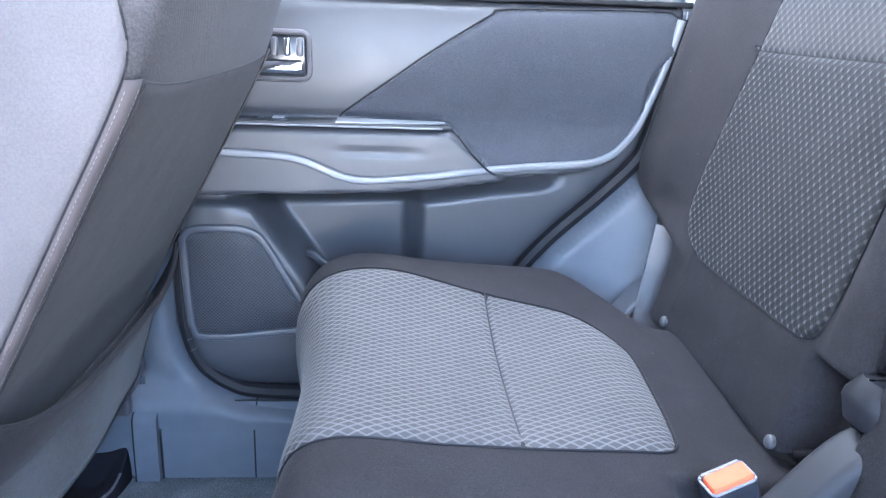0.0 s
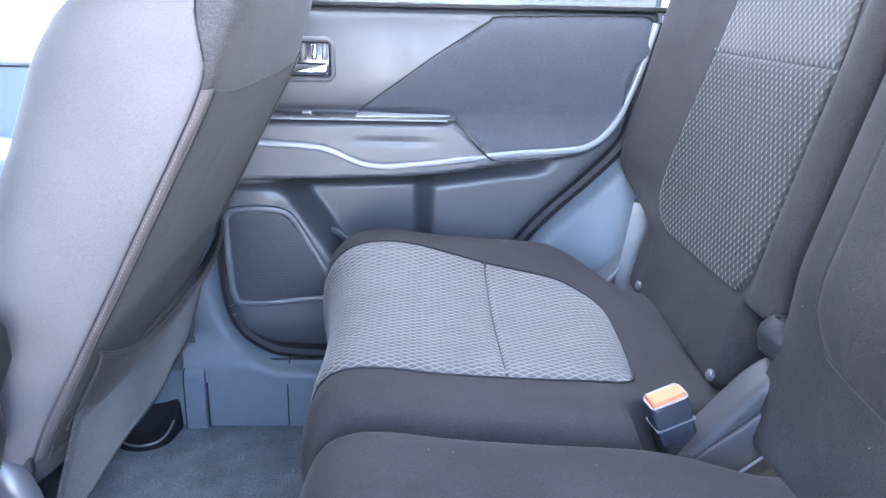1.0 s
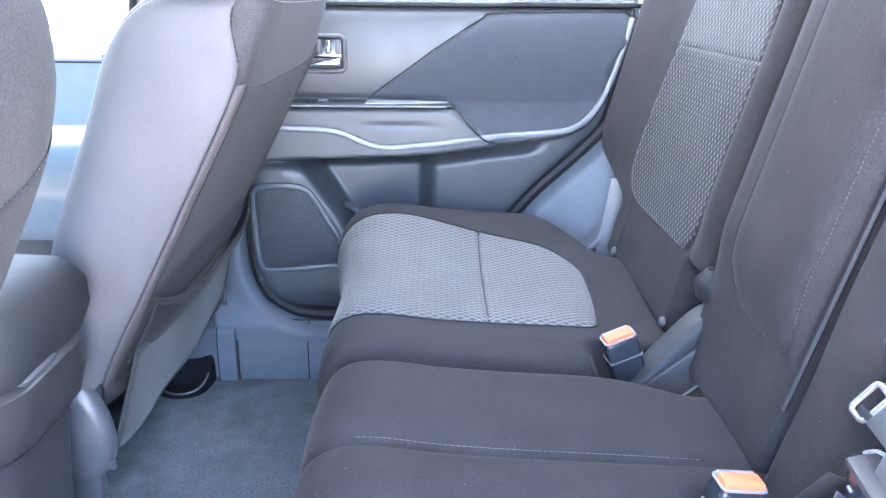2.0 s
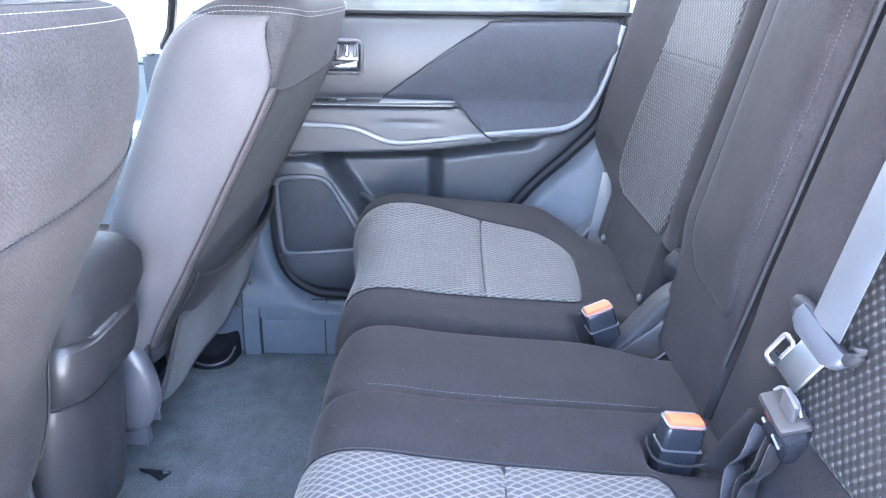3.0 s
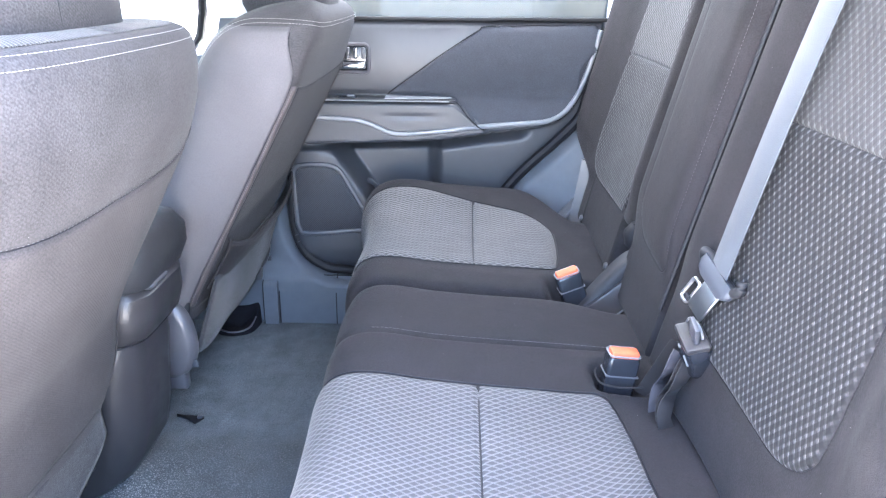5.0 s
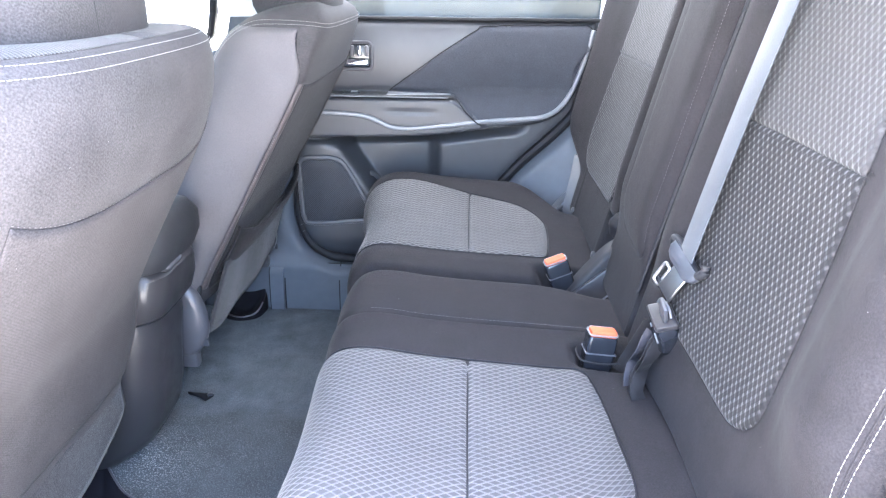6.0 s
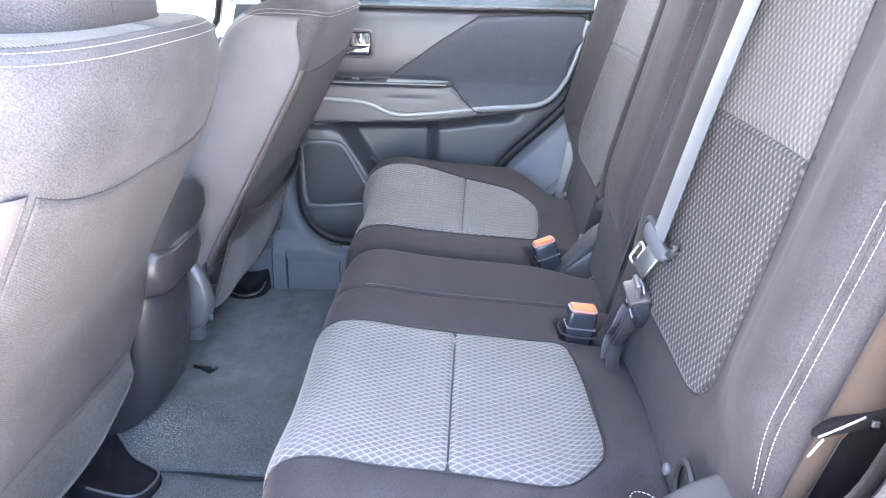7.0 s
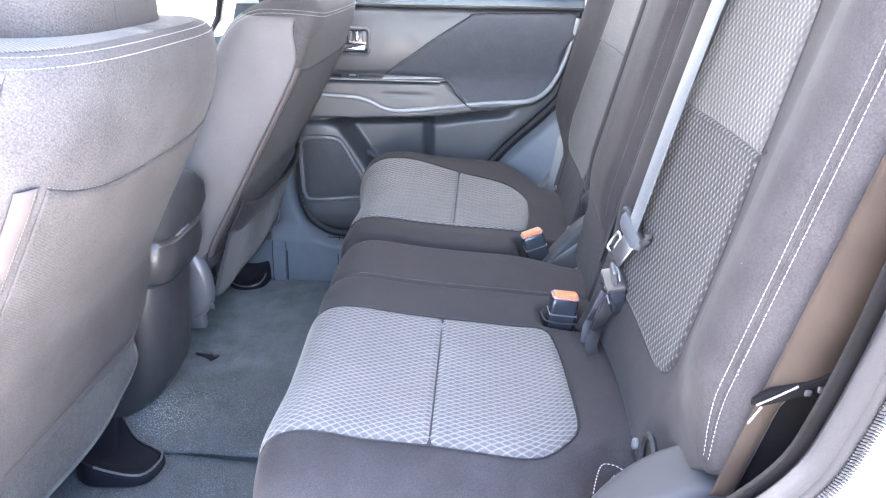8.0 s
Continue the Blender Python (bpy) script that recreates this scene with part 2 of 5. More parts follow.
SATIN = material("satin_plastic", (0.06, 0.058, 0.064), rough=0.38, spec=0.5, grain=0.1, grain_size=0.0012, mottle=0.04)
SILVER = material("silver_paint", (0.13, 0.136, 0.15), rough=0.42, metal=0.2, mottle=0.03)
CHROME = material("chrome", (0.85, 0.86, 0.88), rough=0.1, metal=1.0, mottle=0.02)
RUBBER = material("rubber", (0.01, 0.01, 0.012), rough=0.6, spec=0.2, grain=0.2)
SEAL = material("grey_rubber_seal", (0.012, 0.0115, 0.013), rough=0.65, spec=0.12, grain=0.3, grain_size=0.002)
CARPET = carpet_material()
FELT = material("felt_flap", (0.03, 0.0292, 0.0306), rough=1.0, sheen=0.10, spec=0.1, grain=0.8, grain_size=0.002, mottle=0.2, mottle_size=0.012, speck=0.55)
THREAD = material("light_thread", (0.33, 0.32, 0.31), rough=0.7, spec=0.3)
FAINT = material("grey_thread", (0.12, 0.115, 0.12), rough=0.8, spec=0.2)
PIPING = material("mauve_piping", (0.048, 0.0412, 0.0418), rough=0.8, sheen=0.03, spec=0.15, grain=0.4)
WEBBING = material("belt_webbing", (0.046, 0.051, 0.06), rough=0.65, sheen=0.1, spec=0.4, grain=0.5, grain_size=0.0015)
DARK_WEB = material("dark_webbing", (0.0125, 0.0105, 0.011), rough=0.7, sheen=0.05, spec=0.4, grain=0.4, grain_size=0.0015)
STRAP = material("lilac_grey_webbing", (0.036, 0.033, 0.038), rough=0.6, spec=0.4, grain=0.4, grain_size=0.0015)
# near-black for the shade in the gap by the backrest, and the latch
VOID = material("matt_near_black", (0.0045, 0.0042, 0.0045), rough=1.0, spec=0.03, grain=0.5, grain_size=0.002)
ORANGE = material("orange_button", (0.60, 0.105, 0.045), rough=0.6, spec=0.15, mottle=0.04)
PALE = material("pale_plastic", (0.15, 0.15, 0.155), rough=0.4, mottle=0.04)
GREY_TRIM = material("grey_pillar_trim", (0.42, 0.43, 0.45), rough=0.6, grain=0.2, mottle=0.04)
LINER = material("headliner", (0.72, 0.715, 0.71), rough=1.0, spec=0.1, grain=0.4, mottle=0.05)
WHITE_PAINT = material("white_car_paint", (0.8, 0.8, 0.8), rough=0.25, coat=0.6, mottle=0.02)
BUTTON = material("grey_clip", (0.055, 0.055, 0.058), rough=0.4, mottle=0.04)
PLATE = material("brushed_steel", (0.55, 0.55, 0.56), rough=0.32, metal=1.0, mottle=0.1, grain=0.1)
# front-door plastic made paler for the strong daylight that falls on it
LIT_DOOR = material("lit_blue_door_trim", (0.17, 0.20, 0.225), rough=0.5, grain=0.3, grain_size=0.002, mottle=0.05)
SCOOP = material("glossy_scoop_plastic", (0.0095, 0.0092, 0.0118), rough=0.62, spec=0.06, grain=0.08, mottle=0.1)
GLASS = glass("window_glass", (0.9, 0.94, 0.93))
DIMMED = glass("dimmed_windscreen", (0.20, 0.215, 0.22))
PRIVACY = glass("privacy_glass", (0.17, 0.185, 0.19))
ASPHALT = material("pale_paving", (0.50, 0.455, 0.40), rough=0.9, spec=0.2, grain=0.6, grain_size=0.004, mottle=0.2, mottle_size=0.3)
# taupe tone that puts warm sunlight into the backrest's side
SUNLIT_SIDE = material("sunlit_side_cloth", (0.0165, 0.0118, 0.009), rough=0.8, sheen=0.05, spec=0.1, grain=0.3, mottle=0.2, mottle_size=0.06)
HINGE = material("hinge_plastic", (0.021, 0.0205, 0.0225), rough=0.58, spec=0.2, grain=0.1, mottle=0.1)
LID = material("padded_lid_cloth", (0.017, 0.0175, 0.020), rough=0.62, spec=0.3, grain=0.4, grain_size=0.0014, mottle=0.12)
CONSOLE = material("console_plastic", (0.026, 0.0242, 0.0256), rough=0.38, spec=0.4, grain=0.08, mottle=0.05)
RENDERED = material("pale_wall", (0.78, 0.70, 0.60), rough=0.9, spec=0.2, grain=0.4, grain_size=0.004, mottle=0.05)


# ---------------------------------------------------------------- mesh helpers
def thing(name, label, category, group="", kind="", at=(0, 0, 0)):
    ob = new(name)
    ob.empty_display_size = 0.02
    ob.location = at
    return tagged(ob, label, category, group, kind)


def rest(ob, parent):
    ob.parent = parent
    up = Matrix.Translation(-parent.location)
    ob.matrix_parent_inverse = up
    return ob


def mesh_ob(name, verts, faces, mat, parent=None, label="", uvs=None, smooth=True, thick=0.0, offset=-1.0):
    me = bpy.data.meshes.new(name)
    me.from_pydata([tuple(map(float, v)) for v in verts], [], faces)
    me.materials.append(mat)
    if uvs is not None:
        lay = me.uv_layers.new(name="UVMap")
        idx = np.empty(len(me.loops), dtype=np.int32)
        me.loops.foreach_get("vertex_index", idx)
        lay.data.foreach_set("uv", np.asarray(uvs, dtype=np.float32)[idx].ravel())
    me.polygons.foreach_set("use_smooth", [smooth] * len(me.polygons))
    me.validate()
    me.update()
    ob = new(name, me)
    if thick:
        mod = ob.modifiers.new("thickness", "SOLIDIFY")
        mod.thickness, mod.offset = thick, offset
    if parent is not None:
        rest(ob, parent)
    if label:
        tagged(ob, label)
    return ob


def part(name, bm, mat, parent, label="", smooth=True):
    bmesh.ops.recalc_face_normals(bm, faces=bm.faces)
    me = bpy.data.meshes.new(name)
    bm.to_mesh(me)
    bm.free()
    me.materials.append(mat)
    me.polygons.foreach_set("use_smooth", [smooth] * len(me.polygons))
    if smooth:
        me.set_sharp_from_angle(angle=radians(40))
    ob = new(name, me)
    if parent is not None:
        rest(ob, parent)
    if label:
        tagged(ob, label)
    return ob


def spline(points, n, closed=False):
    """n points along a Catmull-Rom curve through the points, evenly spaced."""
    p = np.array(points, float)
    k = len(p)
    dense = []
    for i in range(k if closed else k - 1):
        a, b, c, d = (p[(i + j) % k] if closed else p[min(max(i + j, 0), k - 1)] for j in (-1, 0, 1, 2))
        for u in np.linspace(0, 1, 24, endpoint=False):
            dense.append(0.5 * (2 * b + (c - a) * u + (2 * a - 5 * b + 4 * c - d) * u ** 2 + (3 * b - a - 3 * c + d) * u ** 3))
    dense.append(p[0] if closed else p[-1])
    dense = np.array(dense)
    run = np.concatenate([[0], np.cumsum(np.linalg.norm(np.diff(dense, axis=0), axis=1))])
    s = np.linspace(0, run[-1], n + 1 if closed else n)
    out = np.stack([np.interp(s, run, dense[:, i]) for i in range(p.shape[1])], axis=1)
    return out[:-1] if closed else out


def curve1(points):
    """A smooth function y(x) through the points."""
    p = spline(points, 400)
    return lambda x: np.interp(x, p[:, 0], p[:, 1])


def step(a, b, x):
    t = np.clip((np.asarray(x, float) - a) / (b - a), 0, 1)
    return t * t * (3 - 2 * t)


def inside(poly, pts):
    x, y = pts[:, 0], pts[:, 1]
    res = np.zeros(len(pts), bool)
    for (x0, y0), (x1, y1) in zip(poly, np.roll(poly, -1, axis=0)):
        cross = ((y0 > y) != (y1 > y))
        with np.errstate(divide="ignore", invalid="ignore"):
            res ^= cross & (x < (x1 - x0) * (y - y0) / (y1 - y0 + 1e-15) + x0)
    return res


def nearest(poly, pts):
    best = np.full(len(pts), 1e9)
    place = np.zeros_like(pts)
    for a, b in zip(poly, np.roll(poly, -1, axis=0)):
        d = b - a
        u = np.clip(((pts - a) @ d) / max(d @ d, 1e-15), 0, 1)
        q = a + u[:, None] * d
        dist = np.linalg.norm(pts - q, axis=1)
        better = dist < best
        best[better], place[better] = dist[better], q[better]
    return best, place


def sheet(name, outline, cell, f, mat, parent, label="", thick=0.0, offset=-1.0, flip=False, uv=True):
    """A surface over the inside of a flat outline, cut cleanly along it: f(points, distance to the edge) gives the places."""
    poly = np.asarray(outline, float)
    lo, hi = poly.min(0) - cell, poly.max(0) + cell
    nx, ny = int((hi[0] - lo[0]) / cell) + 2, int((hi[1] - lo[1]) / cell) + 2
    g = np.stack(np.meshgrid(lo[0] + np.arange(nx) * cell, lo[1] + np.arange(ny) * cell, indexing="ij"), -1).reshape(-1, 2)
    ins = inside(poly, g)
    dist, near = nearest(poly, g)
    idx = np.arange(nx * ny).reshape(nx, ny)
    quads = np.stack([idx[:-1, :-1], idx[1:, :-1], idx[1:, 1:], idx[:-1, 1:]], -1).reshape(-1, 4)
    keep = quads[ins[quads].any(1)]
    g2 = np.where(ins[:, None], g, near)
    d2 = np.where(ins, dist, 0)
    snap = ins & (dist < cell * 0.3)
    g2[snap], d2[snap] = near[snap], 0
    used = np.unique(keep)
    back = np.full(nx * ny, -1)
    back[used] = np.arange(len(used))
    faces = back[keep]
    if flip:
        faces = faces[:, ::-1]
    v = f(g2[used], d2[used])
    return mesh_ob(name, v, faces.tolist(), mat, parent, label, uvs=g2[used] if uv else None, thick=thick, offset=offset)


def grid(name, us, vs, f, mat, parent, label="", thick=0.0, offset=-1.0, flip=False, uv=None, wrap=False):
    uu, vv = np.meshgrid(us, vs, indexing="ij")
    pts = f(uu.ravel(), vv.ravel())
    nu, nv = len(us), len(vs)
    idx = np.arange(nu * nv).reshape(nu, nv)
    if wrap:
        idx = np.concatenate([idx, idx[:, :1]], 1)
    q = np.stack([idx[:-1, :-1], idx[1:, :-1], idx[1:, 1:], idx[:-1, 1:]], -1).reshape(-1, 4)
    if flip:
        q = q[:, ::-1]
    faces = q.tolist()
    return mesh_ob(name, pts, faces, mat, parent, label, uvs=np.stack([uu.ravel(), vv.ravel()], 1) if uv is None else uv, thick=thick, offset=offset)


def loft(rings, caps=True, closed=False):
    """A bmesh through rings of equally many places."""
    bm = bmesh.new()
    vs = [[bm.verts.new(p) for p in r] for r in rings]
    pairs = list(zip(vs, vs[1:])) + ([(vs[-1], vs[0])] if closed else [])
    for a, b in pairs:
        for i in range(len(a)):
            j = (i + 1) % len(a)
            bm.faces.new((a[i], a[j], b[j], b[i]))
    if caps and not closed:
        bm.faces.new(vs[0][::-1])
        bm.faces.new(vs[-1])
    return bm


def sweep(path, section, up=(0, 0, 1), closed=False, ends=True):
    """A bmesh: the flat section (points across, points up) carried along the path."""
    path = [Vector(p) for p in path]
    up = Vector(up)
    rings = []
    n = len(path)
    for i, p in enumerate(path):
        t = (path[(i + 1) % n] - path[i - 1]) if closed else (path[min(i + 1, n - 1)] - path[max(i - 1, 0)])
        t.normalize()
        side = t.cross(up)
        if side.length < 1e-4:
            side = t.cross(Vector((0.3, 1, 0.2)))
        side.normalize()
        top = side.cross(t)
        rings.append([p + side * a + top * b for a, b in section])
    return loft(rings, caps=ends, closed=closed)


def disc(r, n=8, ry=None):
    return [(r * math.cos(2 * math.pi * i / n), (ry or r) * math.sin(2 * math.pi * i / n)) for i in range(n)]


def rounded(w, h, r, n=4):
    """A rounded rectangle, w by h, about the origin."""
    pts = []
    for cx, cy, a0 in ((w / 2 - r, h / 2 - r, 0), (-w / 2 + r, h / 2 - r, 90), (-w / 2 + r, -h / 2 + r, 180), (w / 2 - r, -h / 2 + r, 270)):
        for i in range(n + 1):
            a = radians(a0 + 90 * i / n)
            pts.append((cx + r * math.cos(a), cy + r * math.sin(a)))
    return pts


def block(size, r, m=None, taper=1.0):
    """A soft-edged box: rounded in plan, with rounded top and bottom edges; taper scales its top."""
    w, d, h = size
    rings = []
    prof = [(-h / 2, r), (-h / 2 + r * 0.3, r * 0.3), (-h / 2 + r, 0), (h / 2 - r, 0), (h / 2 - r * 0.3, r * 0.3), (h / 2, r)]
    for z, inset in prof:
        k = 1 + (taper - 1) * (z / h + 0.5)
        rings.append([(x * k, y * k, z) for x, y in rounded(w - 2 * inset, d - 2 * inset, max(r - inset * 0.6, 0.0005))])
    bm = loft(rings)
    if m is not None:
        bmesh.ops.transform(bm, matrix=m, verts=bm.verts)
    return bm


def stitches(name, path, mat, parent, dash=0.0045, gap=0.0022, r=0.0007):
    p = np.array(path, float)
    run = np.concatenate([[0], np.cumsum(np.linalg.norm(np.diff(p, axis=0), axis=1))])
    verts, faces = [], []
    s = 0.0
    while s + dash < run[-1]:
        a, c, b = (np.array([np.interp(q, run, p[:, i]) for i in range(3)]) for q in (s, s + dash / 2, s + dash))
        t = (b - a) / (np.linalg.norm(b - a) + 1e-9)
        e = np.cross(t, [0.31, 0.52, 0.79])
        e /= np.linalg.norm(e)
        f = np.cross(t, e)
        k = len(verts)
        for q, w in ((a, 0.35), (c, 1.0), (b, 0.35)):
            verts += [q + r * w * (e * math.cos(g) + f * math.sin(g)) for g in (0.4, 1.97, 3.54, 5.11)]
        for o in (0, 4):
            for i in range(4):
                j = (i + 1) % 4
                faces.append((k + o + i, k + o + j, k + o + 4 + j, k + o + 4 + i))
        faces.append((k + 3, k + 2, k + 1, k))
        faces.append((k + 8, k + 9, k + 10, k + 11))
        s += dash + gap
    return mesh_ob(name, verts, faces, mat, parent)


def tube(name, path, r, mat, parent, label="", closed=False, n=8, up=(0, 0, 1), flat=None):
    return part(name, sweep(path, disc(r, n, flat), up=up, closed=closed), mat, parent, label)


# ---------------------------------------------------------------- setting: ground, outside
FLOOR = 0.02


def lean(z):
    """How far the body's sides lean in towards the roof at height z."""
    return 0.16 * np.clip((np.asarray(z, float) - 0.83) / 0.42, 0, 1)


bm = bmesh.new()
bmesh.ops.create_grid(bm, x_segments=24, y_segments=24, size=150)
bmesh.ops.translate(bm, verts=bm.verts, vec=(0, 0, -0.42))
tagged(part("ground", bm, ASPHALT, None), "pale paved ground outside the car", "ground", kind="structure")

wall = thing("backdrop", "pale rendered wall outside the car windows", "wall", kind="structure", at=(-1.5, 4.6, -0.42))
part("wall", block((14, 0.2, 3.2), 0.02, pose(-1.5, 4.7, 1.18)), RENDERED, wall)
part("ledge", block((14, 0.06, 0.05), 0.01, pose(-1.5, 4.57, 0.62)), GREY_TRIM, wall)

# floor
floor = thing("floor", "dark blue-grey carpeted car floor", "floor", kind="structure")


def floor_z(x, y):
    z = FLOOR + 0.0 * x
    z = z + 0.012 * np.exp(-((y - 0.05) / 0.16) ** 2)
    z = z + 0.035 * step(-0.29, -0.42, x) * np.exp(-((y + 0.02) / 0.10) ** 2)
    z = z + 0.0025 * np.sin(23 * x + 3 * np.sin(17 * y)) * np.sin(19 * y)
    return z


grid("carpet", np.linspace(-1.3, 1.2, 150), np.linspace(-0.152, 0.72, 84), lambda x, y: np.stack([x, y, floor_z(x, y) + 0.004 * step(-0.152, -0.14, y)], 1), CARPET, floor, thick=0.012)
grid("carpet", np.linspace(-1.3, 1.2, 150), np.linspace(-0.76, -0.13, 56), lambda x, y: np.stack([x, y, floor_z(x, y) - 0.012], 1), CARPET, floor, thick=0.012)

tube("carpet_edge", [(x, -0.152 + 0.006 * math.sin(14 * x), float(floor_z(x, -0.152)) - 0.003) for x in np.linspace(-0.9, 0.1, 40)], 0.003, RUBBER, floor, n=6)

# door outline, shared by both sides (x, z)
DOOR_LINE = spline([(0.02, 0.168), (-0.097, 0.170), (-0.145, 0.182), (-0.192, 0.220), (-0.215, 0.285), (-0.217, 0.38), (-0.212, 0.50),
                    (-0.207, 0.68), (-0.205, 0.80), (-0.196, 0.828), (0.0, 0.8285), (0.3, 0.829), (0.54, 0.8305), (0.574, 0.829), (0.573, 0.79), (0.562, 0.71), (0.547, 0.635),
                    (0.530, 0.590), (0.476, 0.531), (0.408, 0.466), (0.366, 0.419), (0.31, 0.345), (0.24, 0.26), (0.16, 0.19)], 240, closed=True)

band_low = curve1([(-0.4, 0.522), (-0.185, 0.527), (0.045, 0.533), (0.175, 0.541), (0.306, 0.560), (0.394, 0.571), (0.47, 0.590), (0.52, 0.64), (0.55, 0.75), (0.8, 0.9)])
trim_line = spline([(-0.235, 0.601), (-0.155, 0.600), (-0.05, 0.596), (-0.005, 0.588), (0.045, 0.567), (0.082, 0.561), (0.131, 0.564), (0.272, 0.579),
                    (0.40, 0.588), (0.450, 0.594), (0.486, 0.612), (0.516, 0.648), (0.538, 0.70), (0.552, 0.75), (0.566, 0.812)], 90)


def door_y(x, z):
    """How far out the far door's trim lies."""
    y = 0.724 - 0.016 * np.clip(1 - ((z - 0.735) / 0.10) ** 2, 0, 1) * step(0.645, 0.66, z)
    # armrest, with a soft upper edge behind it and a hard one in front
    end = 0.212 + 1.22 * np.clip(0.637 - z, 0, 0.1)
    rest_on = (1 - step(0.634, 0.648, z)) * (1 - step(end - 0.004, end + 0.008, x))
    slope = np.clip((0.662 - z) / 0.085, 0, 1) * step(0.13, 0.24, x)
    bulge = np.maximum(rest_on, slope * 0.72)
    low = band_low(x)
    above = step(low - 0.010, low + 0.006, z)
    y = y - 0.058 * bulge * above
    y = y + 0.0035 * np.exp(-((z - 0.604) / 0.0045) ** 2) * step(0.02, 0.07, x) * (1 - step(0.12, 0.195, x))
    # below the band
    below = 1 - above
    recess = 0.016 + 0.042 * (1 - step(0.140, 0.185, x)) + 0.030 * step(low - 0.040, low - 0.012, z) * (1 - step(0.36, 0.42, x))
    y = y + below * recess * step(0.0, 0.1, x + 0.15)
    # speaker housing
    edge = np.interp(z, [0.10, 0.29, 0.356, 0.512], [0.10, 0.045, 0.004, -0.100])
    hous = (1 - step(edge - 0.012, edge + 0.030, x)) * (1 - step(0.505, 0.52, z))
    y = y - below * hous * (0.030 + 0.050 * step(0.0, 0.1, x + 0.15))
    # the skirt below the pocket turns out again
    y = y + 0.02 * (1 - step(0.15, 0.24, z))
    return y


def far_door():
    d = thing("door_1", "closed rear door trim in blue-grey plastic", "door", kind="structure", at=(0.18, 0.72, 0.17))
    sheet("door_panel", DOOR_LINE, 0.005, lambda p, e: np.stack([p[:, 0], door_y(p[:, 0], p[:, 1]) + 0.016 * np.exp(-e / 0.008), p[:, 1]], 1), PLASTIC, d, thick=0.02, offset=1.0, flip=True)
    line = spline([(0.042, 0.6495), (0.076, 0.677), (0.125, 0.712), (0.172, 0.746), (0.23, 0.784), (0.27, 0.8085), (0.288, 0.8175), (0.40, 0.8215), (0.53, 0.824),
                   (0.556, 0.820), (0.566, 0.803), (0.564, 0.757), (0.555, 0.712), (0.543, 0.672), (0.520, 0.628), (0.492, 0.603), (0.455, 0.592), (0.40, 0.585), (0.30, 0.5755),
                   (0.280, 0.576), (0.255, 0.597), (0.218, 0.634), (0.195, 0.640), (0.15, 0.642), (0.10, 0.644), (0.06, 0.646)], 220, closed=True)
    sheet("door_insert", line, 0.005, lambda p, e: np.stack([p[:, 0], door_y(p[:, 0], p[:, 1]) - 0.005 * (1 - np.exp(-e / 0.006)) + 0.0015, p[:, 1]], 1), INSERT, d,
          "dark cloth insert", flip=True)
    seam = [(x, float(door_y(np.array([x]), np.array([z]))[0]) - 0.0005, z) for x, z in line]
    tube("seam", seam, 0.0018, RUBBER, d, closed=True, n=6)
    # rubber strip along the window's lower edge
    part("window_strip", sweep([(x, 0.734, 0.8325 + 0.002 * (x > 0.3)) for x in np.linspace(-0.20, 0.585, 20)], rounded(0.022, 0.009, 0.003)), RUBBER, d, "black rubber window strip")
    # silver border
    ty = np.array([float(door_y(np.array([x]), np.array([z]))[0]) for x, z in trim_line])
    ty = np.convolve(np.pad(ty, 6, mode="edge"), np.ones(13) / 13, mode="valid")
    tr = [(x, y - 0.0035, z) for (x, z), y in zip(trim_line, ty)]
    part("border", sweep(tr, [(a, c) for c, a in rounded(0.012, 0.012, 0.004)], up=(0, 1, 0)), SILVER, d, "satin grey border strip")
    # armrest cap with switch and grab recess
    part("armrest_cap", sweep([(x, 0.691 + 0.02 * step(0.15, 0.24, x) ** 2, 0.6435 - 0.002 * step(0.15, 0.22, x)) for x in np.linspace(-0.21, 0.206, 24)], rounded(0.056, 0.005, 0.002), up=(0, 0, 1)), LID, d, "dark armrest cap")
    part("cap_edge", sweep([(x, 0.6622, 0.6425) for x in np.linspace(-0.21, 0.200, 14)], disc(0.0016, 6), up=(0, 0, 1)), SILVER, d)
    sw = part("window_switch", block((0.046, 0.018, 0.004), 0.0018, pose(-0.055, 0.688, 0.647)), GLOSS, d, "black window switch")
    part("rocker", block((0.018, 0.010, 0.004), 0.0018, pose(-0.047, 0.688, 0.650, 8)), SILVER, sw)
    rings = []
    for u in np.linspace(0, 1, 14):
        w = 0.019 * (1 - u) ** 0.6 + 0.0015
        x = 0.040 + 0.165 * u
        rings.append([(x, 0.688 + 0.014 * (1 - u) * 0 + w, 0.6465), (x, 0.688 - w, 0.6465), (x, 0.688 - w, 0.6485), (x, 0.688 + w, 0.6495)])
    part("grab_recess", loft(rings), SILVER, d, "grey grab recess")
    # handle
    h = part("handle_bezel", sweep([(-0.06 + x, 0.7045, 0.7395 + z) for x, z in rounded(0.118, 0.068, 0.012, 5)], disc(0.0045, 8), closed=True, up=(0, 1, 0)), SATIN, d, "satin handle surround")
    part("handle_well", block((0.110, 0.012, 0.060), 0.004, pose(-0.06, 0.7075, 0.7395)), GLOSS, h)
    part("handle_lever", block((0.094, 0.012, 0.019), 0.005, pose(-0.055, 0.6965, 0.7235)), CHROME, h, "chrome lever")
    for i in range(5):
        part("lock_rib", block((0.0095, 0.012, 0.027), 0.0028, pose(-0.088 + i * 0.0185, 0.699, 0.7525)), CHROME if i % 2 else SATIN, h)
